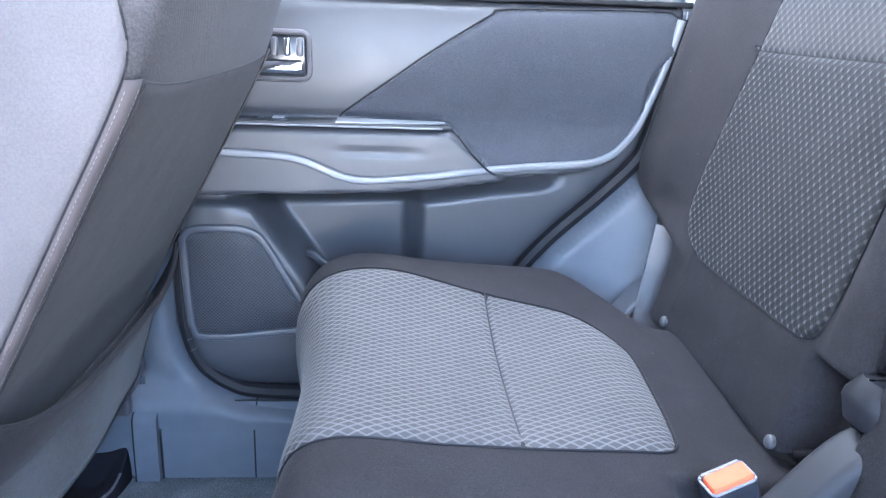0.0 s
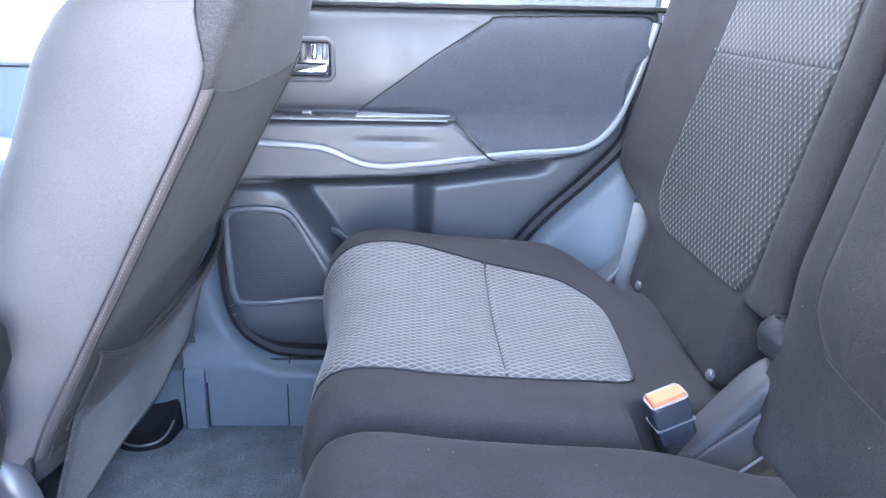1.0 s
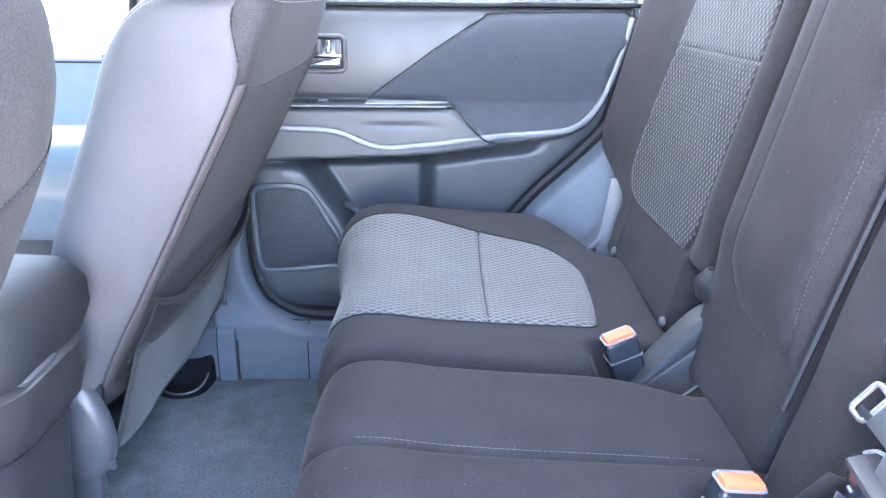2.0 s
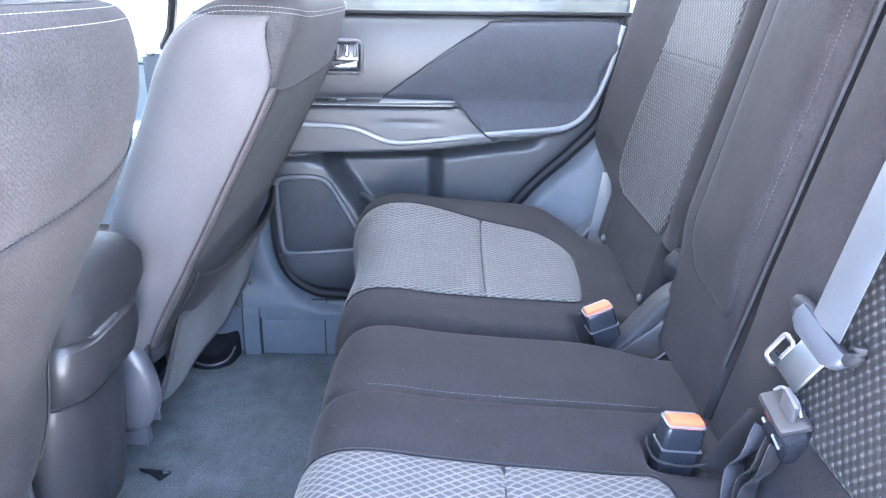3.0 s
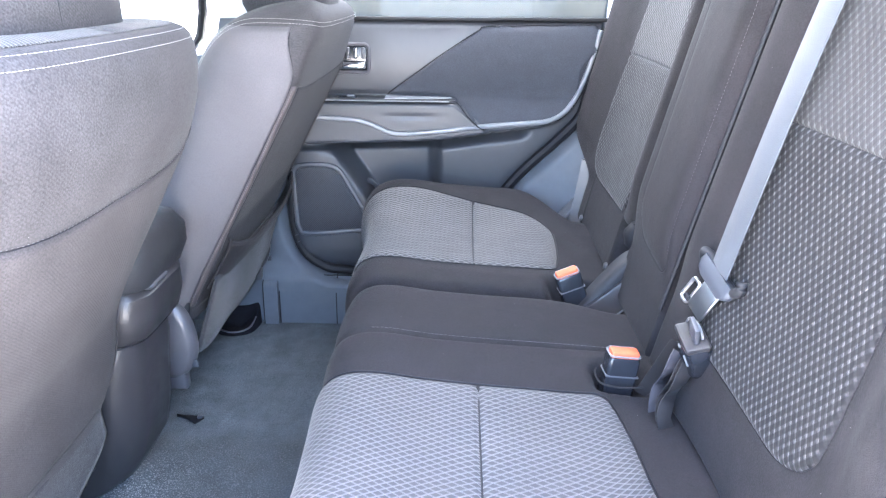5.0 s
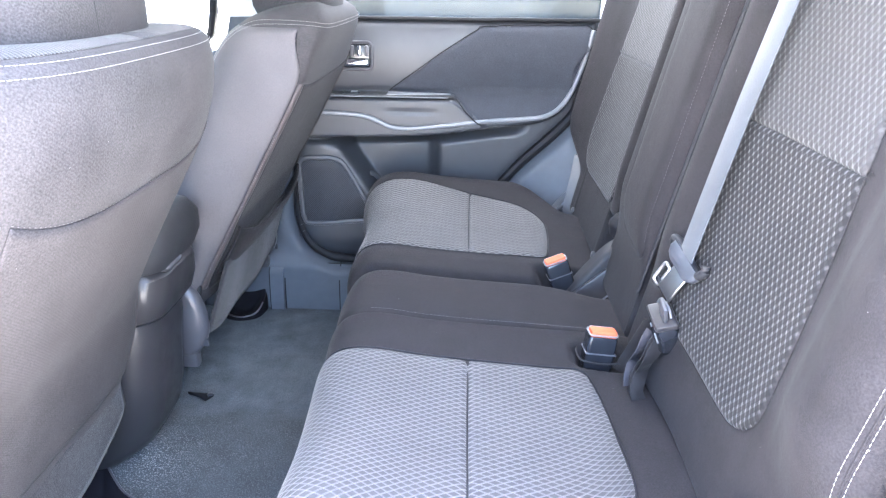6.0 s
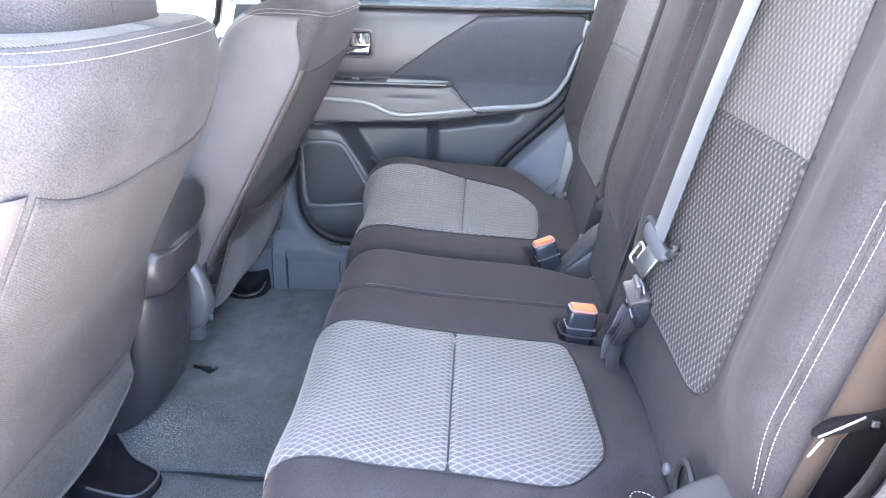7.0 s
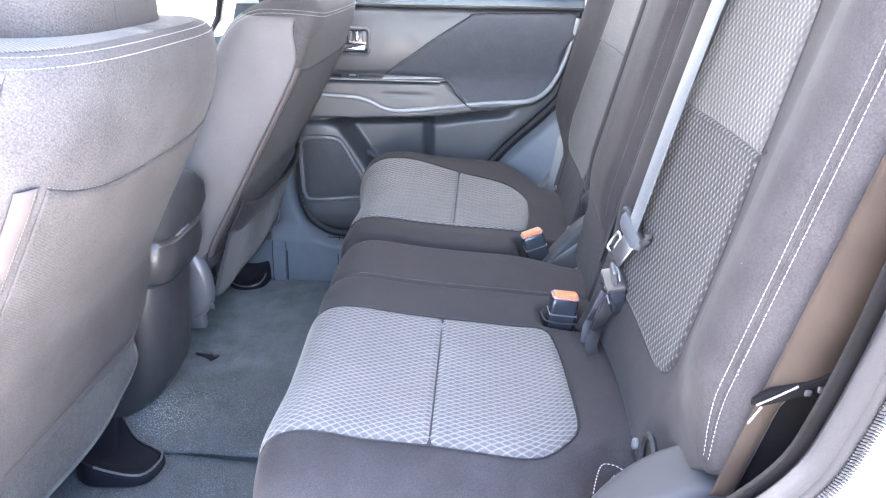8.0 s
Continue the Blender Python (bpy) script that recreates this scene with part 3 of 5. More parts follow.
    # speaker
    spk = spline([(-0.206, 0.44), (-0.203, 0.456), (-0.188, 0.468), (-0.14, 0.471), (-0.104, 0.466), (-0.083, 0.450), (-0.05, 0.392), (-0.012, 0.322), (-0.008, 0.305), (-0.018, 0.292),
                  (-0.06, 0.287), (-0.178, 0.281), (-0.199, 0.296), (-0.2035, 0.33)], 120, closed=True)
    fr = [(x, float(door_y(np.array([x]), np.array([z]))[0]) - 0.002, z) for x, z in spk]
    f = part("speaker_frame", sweep(fr, disc(0.0070, 8, 0.005), up=(0, 1, 0), closed=True), DARK_PLASTIC, d, "dark speaker frame")
    c = spk.mean(0)
    sheet("speaker_grille", c + (spk - c) * 0.96, 0.006, lambda p, e: np.stack([p[:, 0], door_y(p[:, 0], p[:, 1]) - 0.001 - 0.003 * (1 - np.exp(-e / 0.02)), p[:, 1]], 1),
          perforated("grille", (0.034, 0.037, 0.047), 0.0060), d, "perforated dark grille", flip=True)
    # pocket lip
    lip = spline([(-0.012, 0.715, 0.425), (0.0, 0.708, 0.424), (0.02, 0.702, 0.408), (0.05, 0.70, 0.395), (0.10, 0.70, 0.385), (0.18, 0.70, 0.38)], 24)
    part("pocket_lip", sweep([tuple(p) for p in lip], rounded(0.010, 0.014, 0.004)), PLASTIC, d)
    seal = [(x, 0.734 - 0.024 * float(step(0.22, 0.02, x)) * float(step(0.62, 0.35, z)), z) for x, z in DOOR_LINE if z < 0.82]
    k = max(range(len(seal)), key=lambda i: math.dist(seal[i], seal[i - 1]))
    tube("door_seal", seal[k:] + seal[:k], 0.0135, RUBBER, d, n=8, up=(0, 1, 0))
    # window glass
    g = part("window_glass", sweep([(x, 0.752, 1.03) for x in (-0.21, 0.2, 0.69)], [(-0.002, -0.22), (0.002, -0.22), (-0.036, 0.22), (-0.040, 0.22)]), PRIVACY, d, smooth=False)
    g.visible_shadow = False
    return d


far_door()


# sill, pillar and wheel-arch trim behind the door gap
def side_trim():
    t = thing("trim", "blue-grey plastic sill, pillar and wheel-arch trim", "trim", kind="structure", at=(-0.2, 0.7, 0.02))
    line = np.array(DOOR_LINE)

    def f(p, e):
        x, z = p[:, 0], p[:, 1]
        d, _ = nearest(line, p)
        d = np.where(inside(line, p), -d, d)
        y = 0.75 + 0.09 * step(-0.004, -0.03, d)
        ridge = step(0.010, 0.034, d)
        y = y - 0.052 * ridge * np.where(x < 0.2, 1.0, 0.9)
        y = y + 0.045 * step(0.040, 0.15, d) * step(0.16, 0.05, x) * step(0.17, 0.23, z)
        y = y - 0.075 * step(0.40, 0.62, x) * step(0.02, 0.16, d) * step(0.75, 0.35, z)
        # sill shelf comes inwards at the bottom
        y = y - 0.030 * step(0.200, 0.150, z) * step(0.15, 0.05, x)
        return np.stack([x, y, z], 1)

    # lower and rear skirts as one sheet with the door opening behind it
    sheet("lower_trim", [(-0.50, 0.0), (0.9, 0.0), (0.9, 0.835), (-0.375, 0.835), (-0.40, 0.745), (-0.50, 0.735)], 0.008, f, SILL, t, thick=0.012, offset=1.0, flip=True)
    # scuff plate: rounded long sill with a clip cover
    sec = [(-0.03, -0.02), (-0.03, 0.131), (-0.016, 0.1305), (0.007, 0.106), (0.0125, 0.101), (0.0160, 0.094), (0.0175, 0.085), (0.0215, 0.02), (0.0225, -0.02)]
    part("scuff_plate", sweep([(x, 0.685, 0.025) for x in np.linspace(-0.262, 0.30, 12)], sec), SILL, t, "blue-grey scuff plate")
    part("scuff_joint", sweep([(-0.106, 0.685, 0.0245), (-0.103, 0.685, 0.0245)], [(a * 1.03, b + 0.001) for a, b in sec]), RUBBER, t)
    part("scuff_joint", sweep([(-0.264, 0.685, 0.0245), (-0.2605, 0.685, 0.0245)], [(a * 1.05, b + 0.002) for a, b in sec]), RUBBER, t)
    part("clip_cover", sweep([(x, 0.685, 0.027) for x in np.linspace(-0.302, -0.264, 5)], [(a * 1.4 + 0.005, b + 0.020) for a, b in sec]), SILL, t, "sill end clip cover")
    part("scuff_joint", sweep([(-0.3045, 0.685, 0.0265), (-0.3020, 0.685, 0.0265)], [(a * 1.4 + 0.0055, b + 0.0205) for a, b in sec]), RUBBER, t)
    part("scuff_plate", sweep([(x, 0.69, 0.012) for x in np.linspace(-1.2, -0.303, 12)], [(a, b * 0.8) for a, b in sec]), DARK_PLASTIC, t)
    part("scuff_line", sweep([(x, 0.6985, 0.1560) for x in np.linspace(-0.262, 0.06, 8)], disc(0.0016, 6)), RUBBER, t)
    # wheel-arch corner piece beside the backrest
    part("corner_piece", sweep([(0.556, 0.652, 0.51), (0.548, 0.648, 0.45), (0.535, 0.640, 0.37), (0.53, 0.635, 0.30)], [(-0.002, -0.01), (0.05, -0.03), (0.06, 0.012), (0.0, 0.010)], up=(1, 0, 0)), SATIN, t, "mauve-grey corner piece")
    part("corner_strip", sweep([(0.478, 0.615, 0.352), (0.515, 0.618, 0.396), (0.555, 0.62, 0.438)], rounded(0.05, 0.012, 0.004), up=(-0.6, 0, 0.8)), DARK_PLASTIC, t, "dark strip beside the cushion")
    # upper pillar
    part("pillar", sweep([(-0.31, 0.755, 0.90), (-0.305, 0.75, 0.83), (-0.315, 0.765, 1.26)][1:], rounded(0.06, 0.185, 0.02), up=(1, 0, 0)), GREY_TRIM, t, "pale grey pillar trim")
    part("rear_pillar", sweep([(0.665, 0.775, 0.80), (0.70, 0.735, 1.26)], rounded(0.06, 0.17, 0.02), up=(1, 0, 0)), GREY_TRIM, t, "pale grey pillar trim")
    return t


side_trim()


# front door beyond the front seat
def front_door():
    d = thing("door_2", "closed front door in blue-grey plastic", "door", kind="structure", at=(-0.9, 0.75, 0.1))
    prof = spline([(0.80, 0.10), (0.76, 0.2), (0.75, 0.40), (0.72, 0.45), (0.70, 0.50), (0.705, 0.55), (0.74, 0.60), (0.745, 0.68), (0.752, 0.725), (0.775, 0.742), (0.80, 0.745)], 60)
    grid("door_panel", np.linspace(-1.55, -0.44, 40), np.arange(60), lambda u, k: np.stack([u, prof[k.astype(int), 0], prof[k.astype(int), 1]], 1), LIT_DOOR, d, thick=0.02, offset=1.0, flip=True)
    part("top_trim", sweep([(x, 0.762, 0.738) for x in np.linspace(-1.5, -0.47, 12)], rounded(0.03, 0.045, 0.010)), GREY_TRIM, d, "pale door-top trim")
    part("trim_joint", sweep([(x, 0.7455, 0.714) for x in np.linspace(-1.5, -0.47, 12)], disc(0.002, 6)), RUBBER, d)
    part("window_frame", sweep([(-1.5, 0.785, 0.748), (-0.47, 0.785, 0.748), (-0.44, 0.775, 0.785), (-0.425, 0.765, 0.84), (-0.42, 0.765, 0.90), (-0.42, 0.765, 1.24)], disc(0.012, 8), up=(0, 1, 0)), RUBBER, d, "black window rubber")
    g = part("window_glass", sweep([(x, 0.80, 1.0) for x in (-1.5, -1.0, -0.42)], [(-0.002, -0.26), (0.002, -0.26), (0.06, 0.26), (0.056, 0.26)]), GLASS, d, smooth=False)
    g.visible_shadow = False
    return d


front_door()


# roof and the parts of the body behind the camera
def shell():
    c = thing("ceiling", "pale grey car roof lining", "ceiling", kind="structure", at=(0, 0, 1.25))
    grid("lining", np.linspace(-1.0, 1.6, 30), np.linspace(-0.64, 0.77, 24), lambda x, y: np.stack([x, y, 1.27 - 0.05 * ((y - 0.065) / 0.70) ** 4 - 0.03 * (x - 0.3) ** 2], 1), LINER, c, thick=0.04, offset=1.0)
    # unseen windowless load space, added to shut out light from behind
    w = thing("wall_rear", "unseen dark grey load-space lining, closed to keep rear light out", "wall", kind="structure", at=(1.6, 0, 0))
    part("lining", block((0.05, 1.56, 1.2), 0.01, pose(1.62, 0, 0.65)), DARK_PLASTIC, w)
    part("lining", block((1.0, 1.3, 0.04), 0.01, pose(1.15, 0, 0.35)), CARPET, w)
    part("quarter_panel", block((0.92, 0.03, 0.98), 0.01, pose(1.13, 0.765, 0.79)), DARK_PLASTIC, w)
    part("quarter_panel", block((0.80, 0.03, 0.98), 0.01, pose(1.19, -0.775, 0.79)), DARK_PLASTIC, w)
    # block added over a gap that let sky light in
    part("roof_gap_block", block((0.92, 0.22, 0.03), 0.01, pose(1.13, -0.70, 1.262)), DARK_PLASTIC, w)
    f = thing("wall_front", "dark dashboard", "dashboard", kind="structure", at=(-1.45, 0, 0))
    part("dashboard", block((0.35, 1.4, 0.75), 0.06, pose(-1.5, 0, 0.40)), DARK_PLASTIC, f)
    # unseen windscreen between roof and dashboard, dimmed to hold back front light
    g = part("windscreen", sweep([(x, 0.0, z) for x, z in ((-0.98, 1.20), (-1.32, 1.02), (-1.66, 0.78))], rounded(1.46, 0.006, 0.002), up=(0.5, 0, 1)), DIMMED, f, "unseen windscreen, dimmed to cut light from the front", smooth=False)
    # near side of the body: painted aperture with its seal
    b = thing("wall_near", "white painted door aperture of the car body", "car body", kind="structure", at=(0.6, -0.78, 0))
    line = spline([(0.66, 1.22), (0.615, 1.0), (0.588, 0.85), (0.574, 0.79), (0.562, 0.71), (0.547, 0.635), (0.530, 0.590), (0.476, 0.531), (0.408, 0.466),
                   (0.366, 0.419), (0.31, 0.345), (0.24, 0.26), (0.16, 0.19), (0.02, 0.168), (-0.10, 0.17)], 160)
    n = np.gradient(line, axis=0)
    n = np.stack([-n[:, 1], n[:, 0]], 1)
    n /= np.linalg.norm(n, axis=1)[:, None]
    if n[30, 0] < 0:
        n = -n
    line = line + n * 0.035
    cut = [(0.014, -0.790), (0.022, -0.792), (0.045, -0.80), (0.050, -0.82), (0.066, -0.835), (0.08, -0.85), (0.095, -0.865), (0.13, -0.875), (0.3, -0.88)]
    off, ys = np.array([a for a, _ in cut]), np.array([a for _, a in cut])
    grid("aperture", np.arange(160), np.arange(len(cut)), lambda i, j: np.stack([line[i.astype(int), 0] + n[i.astype(int), 0] * off[j.astype(int)], ys[j.astype(int)] + lean(line[i.astype(int), 1]),
         line[i.astype(int), 1] + n[i.astype(int), 1] * off[j.astype(int)]], 1), WHITE_PAINT, b, thick=0.004)
    # sill and unseen pillar on the opening's other sides, added to narrow the daylight
    part("sill", sweep([(x, -0.815, 0.075) for x in np.linspace(-1.5, 0.10, 8)], rounded(0.13, 0.15, 0.03)), WHITE_PAINT, b, "white painted door sill")
    part("middle_pillar", sweep([(-0.33, -0.79, 0.05), (-0.315, -0.785, 0.60), (-0.318, -0.785, 0.83), (-0.328, -0.72, 1.03), (-0.34, -0.64, 1.25)], rounded(0.20, 0.09, 0.03), up=(0, 1, 0)), WHITE_PAINT, b, "unseen white painted middle pillar, added to narrow the daylight")
    part("roof_rail", sweep([(x, -0.665, 1.235) for x in np.linspace(-1.0, 1.6, 12)], rounded(0.09, 0.07, 0.025)), WHITE_PAINT, b, "white painted roof rail")
    # unseen front door, added closed to cut light from the front
    d = thing("door_3", "unseen closed front door in blue-grey plastic, added to narrow the daylight", "door", kind="structure", at=(-0.9, -0.78, 0.1))
    prof = spline([(-0.80, 0.10), (-0.78, 0.2), (-0.77, 0.40), (-0.74, 0.45), (-0.72, 0.50), (-0.725, 0.55), (-0.76, 0.60), (-0.765, 0.68), (-0.772, 0.725), (-0.795, 0.742), (-0.82, 0.745)], 60)
    grid("door_panel", np.linspace(-1.55, -0.44, 30), np.arange(60), lambda u, k: np.stack([u, prof[k.astype(int), 0], prof[k.astype(int), 1]], 1), LIT_DOOR, d, thick=0.02, offset=1.0)
    g = part("window_glass", sweep([(x, -0.82, 1.0) for x in (-1.5, -1.0, -0.43)], [(-0.002, -0.26), (0.002, -0.26), (-0.160, 0.26), (-0.164, 0.26)]), GLASS, d, smooth=False)
    g.visible_shadow = False
    return b, line, n


near_line, near_out = shell()[1:]


# seal of the near aperture and its inner lining
def near_trim():
    t = thing("near_seal", "grey ribbed rubber door seal around the aperture", "door seal", kind="structure", at=(0.55, -0.75, 0.4))
    rows = [(x, -0.785 + float(lean(z)), z) for x, z in near_line + near_out * 0.021]
    part("seal_bead", sweep(rows, disc(0.0115, 12, 0.010), up=(0, 1, 0)), SEAL, t)
    rows = [(x, -0.790 + float(lean(z)), z) for x, z in near_line + near_out * 0.030]
    part("seal_lip", sweep(rows, disc(0.009, 10, 0.007), up=(0, 1, 0)), SEAL, t)
    ribs = bmesh.new()
    fine = spline(near_line + near_out * 0.036, 520)
    along = np.gradient(fine, axis=0)
    for (x, z), (ax, az) in zip(fine, along):
        m = pose(x, -0.796 + float(lean(z)), z) @ Matrix.Rotation(-math.atan2(az, ax), 4, "Y")
        bmesh.ops.create_cube(ribs, size=1, matrix=m @ Matrix.Diagonal((0.0020, 0.006, 0.010, 1)))
    part("seal_ribs", ribs, SEAL, t, smooth=False)
    # lining coloured near-black, in place of the shade in this gap
    lining = thing("near_lining", "wheel-arch lining blackened for the shaded gap beside the backrest", "trim", kind="structure", at=(0.7, -0.72, 0.3))
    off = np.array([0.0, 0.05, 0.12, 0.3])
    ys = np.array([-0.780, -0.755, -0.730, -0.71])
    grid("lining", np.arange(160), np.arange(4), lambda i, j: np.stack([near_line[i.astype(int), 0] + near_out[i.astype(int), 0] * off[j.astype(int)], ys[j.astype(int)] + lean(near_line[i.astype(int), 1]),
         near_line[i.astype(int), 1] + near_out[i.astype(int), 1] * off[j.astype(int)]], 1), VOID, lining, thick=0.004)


near_trim()

# ---------------------------------------------------------------- rear bench
CUSHION = spline([(0.585, 0.352), (0.560, 0.374), (0.530, 0.385), (0.49, 0.389), (0.44, 0.394), (0.36, 0.399), (0.27, 0.404), (0.18, 0.411), (0.11, 0.419), (0.065, 0.417),
                  (0.035, 0.400), (0.020, 0.365), (0.018, 0.31), (0.030, 0.22), (0.055, 0.12), (0.075, 0.035)], 200)
BACKREST = spline([(0.60, 0.35), (0.545, 0.362), (0.520, 0.385), (0.522, 0.41), (0.5435, 0.510), (0.560, 0.585), (0.601, 0.770), (0.634, 0.92), (0.650, 1.00), (0.672, 1.045), (0.71, 1.06), (0.76, 1.05)], 200)


class Profile:
    """A curve in the x-z plane by its length, with its normal towards the sitter."""

    def __init__(self, pts):
        self.p = pts
        self.run = np.concatenate([[0], np.cumsum(np.linalg.norm(np.diff(pts, axis=0), axis=1))])
        g = np.gradient(pts, axis=0)
        g /= np.linalg.norm(g, axis=1)[:, None]
        n = np.stack([g[:, 1], -g[:, 0]], 1)
        self.n = n * (-1 if n[60] @ np.array([-0.7, 0.7]) < 0 else 1)
        self.length = self.run[-1]

    def at(self, s):
        return [np.interp(s, self.run, self.p[:, i]) for i in (0, 1)] + [np.interp(s, self.run, self.n[:, i]) for i in (0, 1)]

    def s_of(self, axis, value, lo=0, hi=200):
        i = lo + int(np.argmin(np.abs(self.p[lo:hi, axis] - value)))
        return self.run[i]


CU, BA = Profile(CUSHION), Profile(BACKREST)
S_BACK = CU.s_of(0, 0.435, 10, 120)
S_NOTCH = CU.s_of(0, 0.262, 10, 120)


def dent(x, y):
    """Openings in the cushions round the two buckles."""
    d = 0.075 * np.exp(-(((x - 0.455) / 0.05) ** 4 + ((y - 0.118) / 0.034) ** 4))
    return d + 0.05 * np.exp(-(((x - 0.466) / 0.036) ** 4 + ((y + 0.188) / 0.030) ** 4))


def cushion_surface(side, lateral, y_fix, y_cut, inset=lambda y: 0.0):
    """side 1 far, -1 near, 0 none: places on a cushion by s (back to front) and y; lateral gives the swell across."""
    lat = curve1(lateral)

    def f(s, y, lift=0.0):
        x, z, nx, nz = CU.at(s)
        h = lat(y) + lift
        back = step(0.34, 0.51, x) * (s < CU.length * 0.6)
        swell = 1 - 0.75 * step(0.36, 0.5, x) * (s < CU.length * 0.6)
        h = np.where(h > 0, h * swell, h)
        yy = y_fix + (y - y_fix) * (1 - y_cut * back ** 2)
        h = h - dent(x, yy) * (s < CU.length * 0.6)
        return np.stack([x + nx * h + inset(y) * step(0.24, 0.05, x), yy, z + nz * h], 1)

    return f


def cushion(seat, label, lateral, f, panels, inset=lambda y: 0.0):
    lat = spline(lateral, 150)
    ys = lat[:, 0]
    hs = lat[:, 1]
    s = np.linspace(0, CU.length, 150)

    # the swell is taken by station, so that steep sides keep their shape
    def exact(ss, k):
        k = k.astype(int)
        x, z, nx, nz = CU.at(ss)
        swell = 1 - 0.75 * step(0.36, 0.5, x) * (ss < CU.length * 0.6)
        h = np.where(hs[k] > 0, hs[k] * swell, hs[k])
        ref = f(ss, ys[k])
        h = h - dent(x, ref[:, 1]) * (ss < CU.length * 0.6)
        return np.stack([x + nx * h + inset(ys[k]) * step(0.24, 0.05, x), ref[:, 1], z + nz * h], 1)

    uv = np.stack([a.ravel() for a in np.meshgrid(s, ys, indexing="ij")], 1)
    c = grid("cushion", s, np.arange(150), exact, CLOTH, seat, label, uv=uv, thick=0.006, flip=True)
    for y_in, y_out_front, y_out_back, sharp in panels:
        rear = S_BACK - 0.014 * sharp
        d = 1 if y_out_front > y_in else -1
        s1 = CU.length * 0.86
        line = spline([(rear + 0.009, y_in + d * 0.036), (rear - 0.002, y_in + d * 0.12), (rear - 0.006, y_out_back - d * 0.07), *([(rear - 0.004, y_out_back - d * 0.020), (rear + 0.004, y_out_back - d * 0.003), (rear + 0.02, y_out_back + d * 0.003)] if sharp else [(rear + 0.008, y_out_back - d * 0.02)]), (rear + 0.06, y_out_back + d * 0.012),
                       (S_NOTCH, y_out_back * 0.45 + y_out_front * 0.55), (S_NOTCH + 0.12, y_out_front), (CU.s_of(0, 0.02, 60, 200) - 0.02, y_out_front - d * 0.004), (s1 - 0.02, y_out_front - d * 0.01), (s1, y_out_front - d * 0.02), (s1, y_in + d * 0.01),
                       (s1 - 0.02, y_in), (S_NOTCH + 0.16, y_in - d * 0.004), (S_NOTCH, y_in - d * 0.002), (rear + 0.045, y_in + d * 0.003), (rear + 0.020, y_in + d * 0.013)], 200, closed=True)

        def puff(p, e):
            groove = 0.0035 * np.exp(-((p[:, 0] - S_NOTCH) / 0.004) ** 2) + 0.0014 * np.exp(-((p[:, 0] - S_NOTCH) / 0.015) ** 2)
            return f(p[:, 0], p[:, 1], 0.007 * (1 - np.exp(-e / 0.008)) - 0.0015 - groove * step(0.0, 0.01, e))

        sheet("centre_panel", line, 0.005, puff, LATTICE, c, "light grey lattice-woven centre panel", flip=d > 0)
        row = np.linspace(min(y_in, y_out_front) + 0.022, max(y_in, y_out_front) - 0.034, 30)
        tube("notch_seam", [tuple(v) for v in f(np.full(30, S_NOTCH), row, 0.0012)], 0.0013, RUBBER, c, n=5)
        edge = f(line[:, 0], line[:, 1], 0.0012)
        tube("panel_seam", [tuple(v) for v in edge], 0.0011, RUBBER, c, n=5, closed=True)
    return c


far_lat = [(0.086, -0.13), (0.087, -0.06), (0.090, -0.025), (0.099, -0.008), (0.115, -0.001), (0.15, 0.002), (0.20, -0.002), (0.30, -0.006), (0.40, -0.004), (0.49, 0.008), (0.55, 0.024),
           (0.60, 0.034), (0.645, 0.030), (0.678, 0.008), (0.69, -0.02), (0.695, -0.06), (0.697, -0.13)]
far_f = cushion_surface(1, far_lat, 0.09, 0.30)
far_seat = thing("rear_seat", "black cloth single rear seat with grey patterned centre panels", "car seat", "rear seats", at=(0.35, 0.4, FLOOR))
near_seat = thing("rear_seat", "black cloth double rear seat with grey patterned panels and white-stitched bolster", "car seat", "rear seats", at=(0.35, -0.3, FLOOR))
for seat, y0, y1 in ((far_seat, 0.10, 0.62), (near_seat, -0.66, 0.07)):
    part("seat_base", block((0.50, y1 - y0, 0.30), 0.02, pose(0.345, (y0 + y1) / 2, 0.172)), CLOTH, seat, "dark lower seat base")
cushion(far_seat, "", far_lat, far_f, [(0.196, 0.575, 0.497, 0)])

near_lat = [(0.080, -0.13), (0.079, -0.06), (0.076, -0.025), (0.068, -0.008), (0.05, 0.0), (0.0, 0.004), (-0.06, 0.004), (-0.10, 0.001), (-0.112, -0.005), (-0.124, 0.001), (-0.16, 0.003), (-0.23, -0.002),
            (-0.33, -0.006), (-0.43, -0.005), (-0.52, 0.002), (-0.58, 0.003), (-0.625, -0.006), (-0.66, -0.022), (-0.685, -0.048), (-0.70, -0.09), (-0.705, -0.14)]
near_lat = near_lat[::-1]
near_in = lambda y: 0.016 + 0.014 * step(-0.25, -0.60, y)
near_f = cushion_surface(-1, near_lat, -0.1, 0.20, near_in)
near_cushion = cushion(near_seat, "", near_lat, near_f, [(-0.236, -0.572, -0.566, 1)], near_in)
sv = np.linspace(S_BACK - 0.03, CU.length * 0.55, 60)
stitches("middle_stitching", near_f(sv, np.full(60, -0.105), 0.0012), FAINT, near_cushion, dash=0.006, gap=0.0006, r=0.0003)
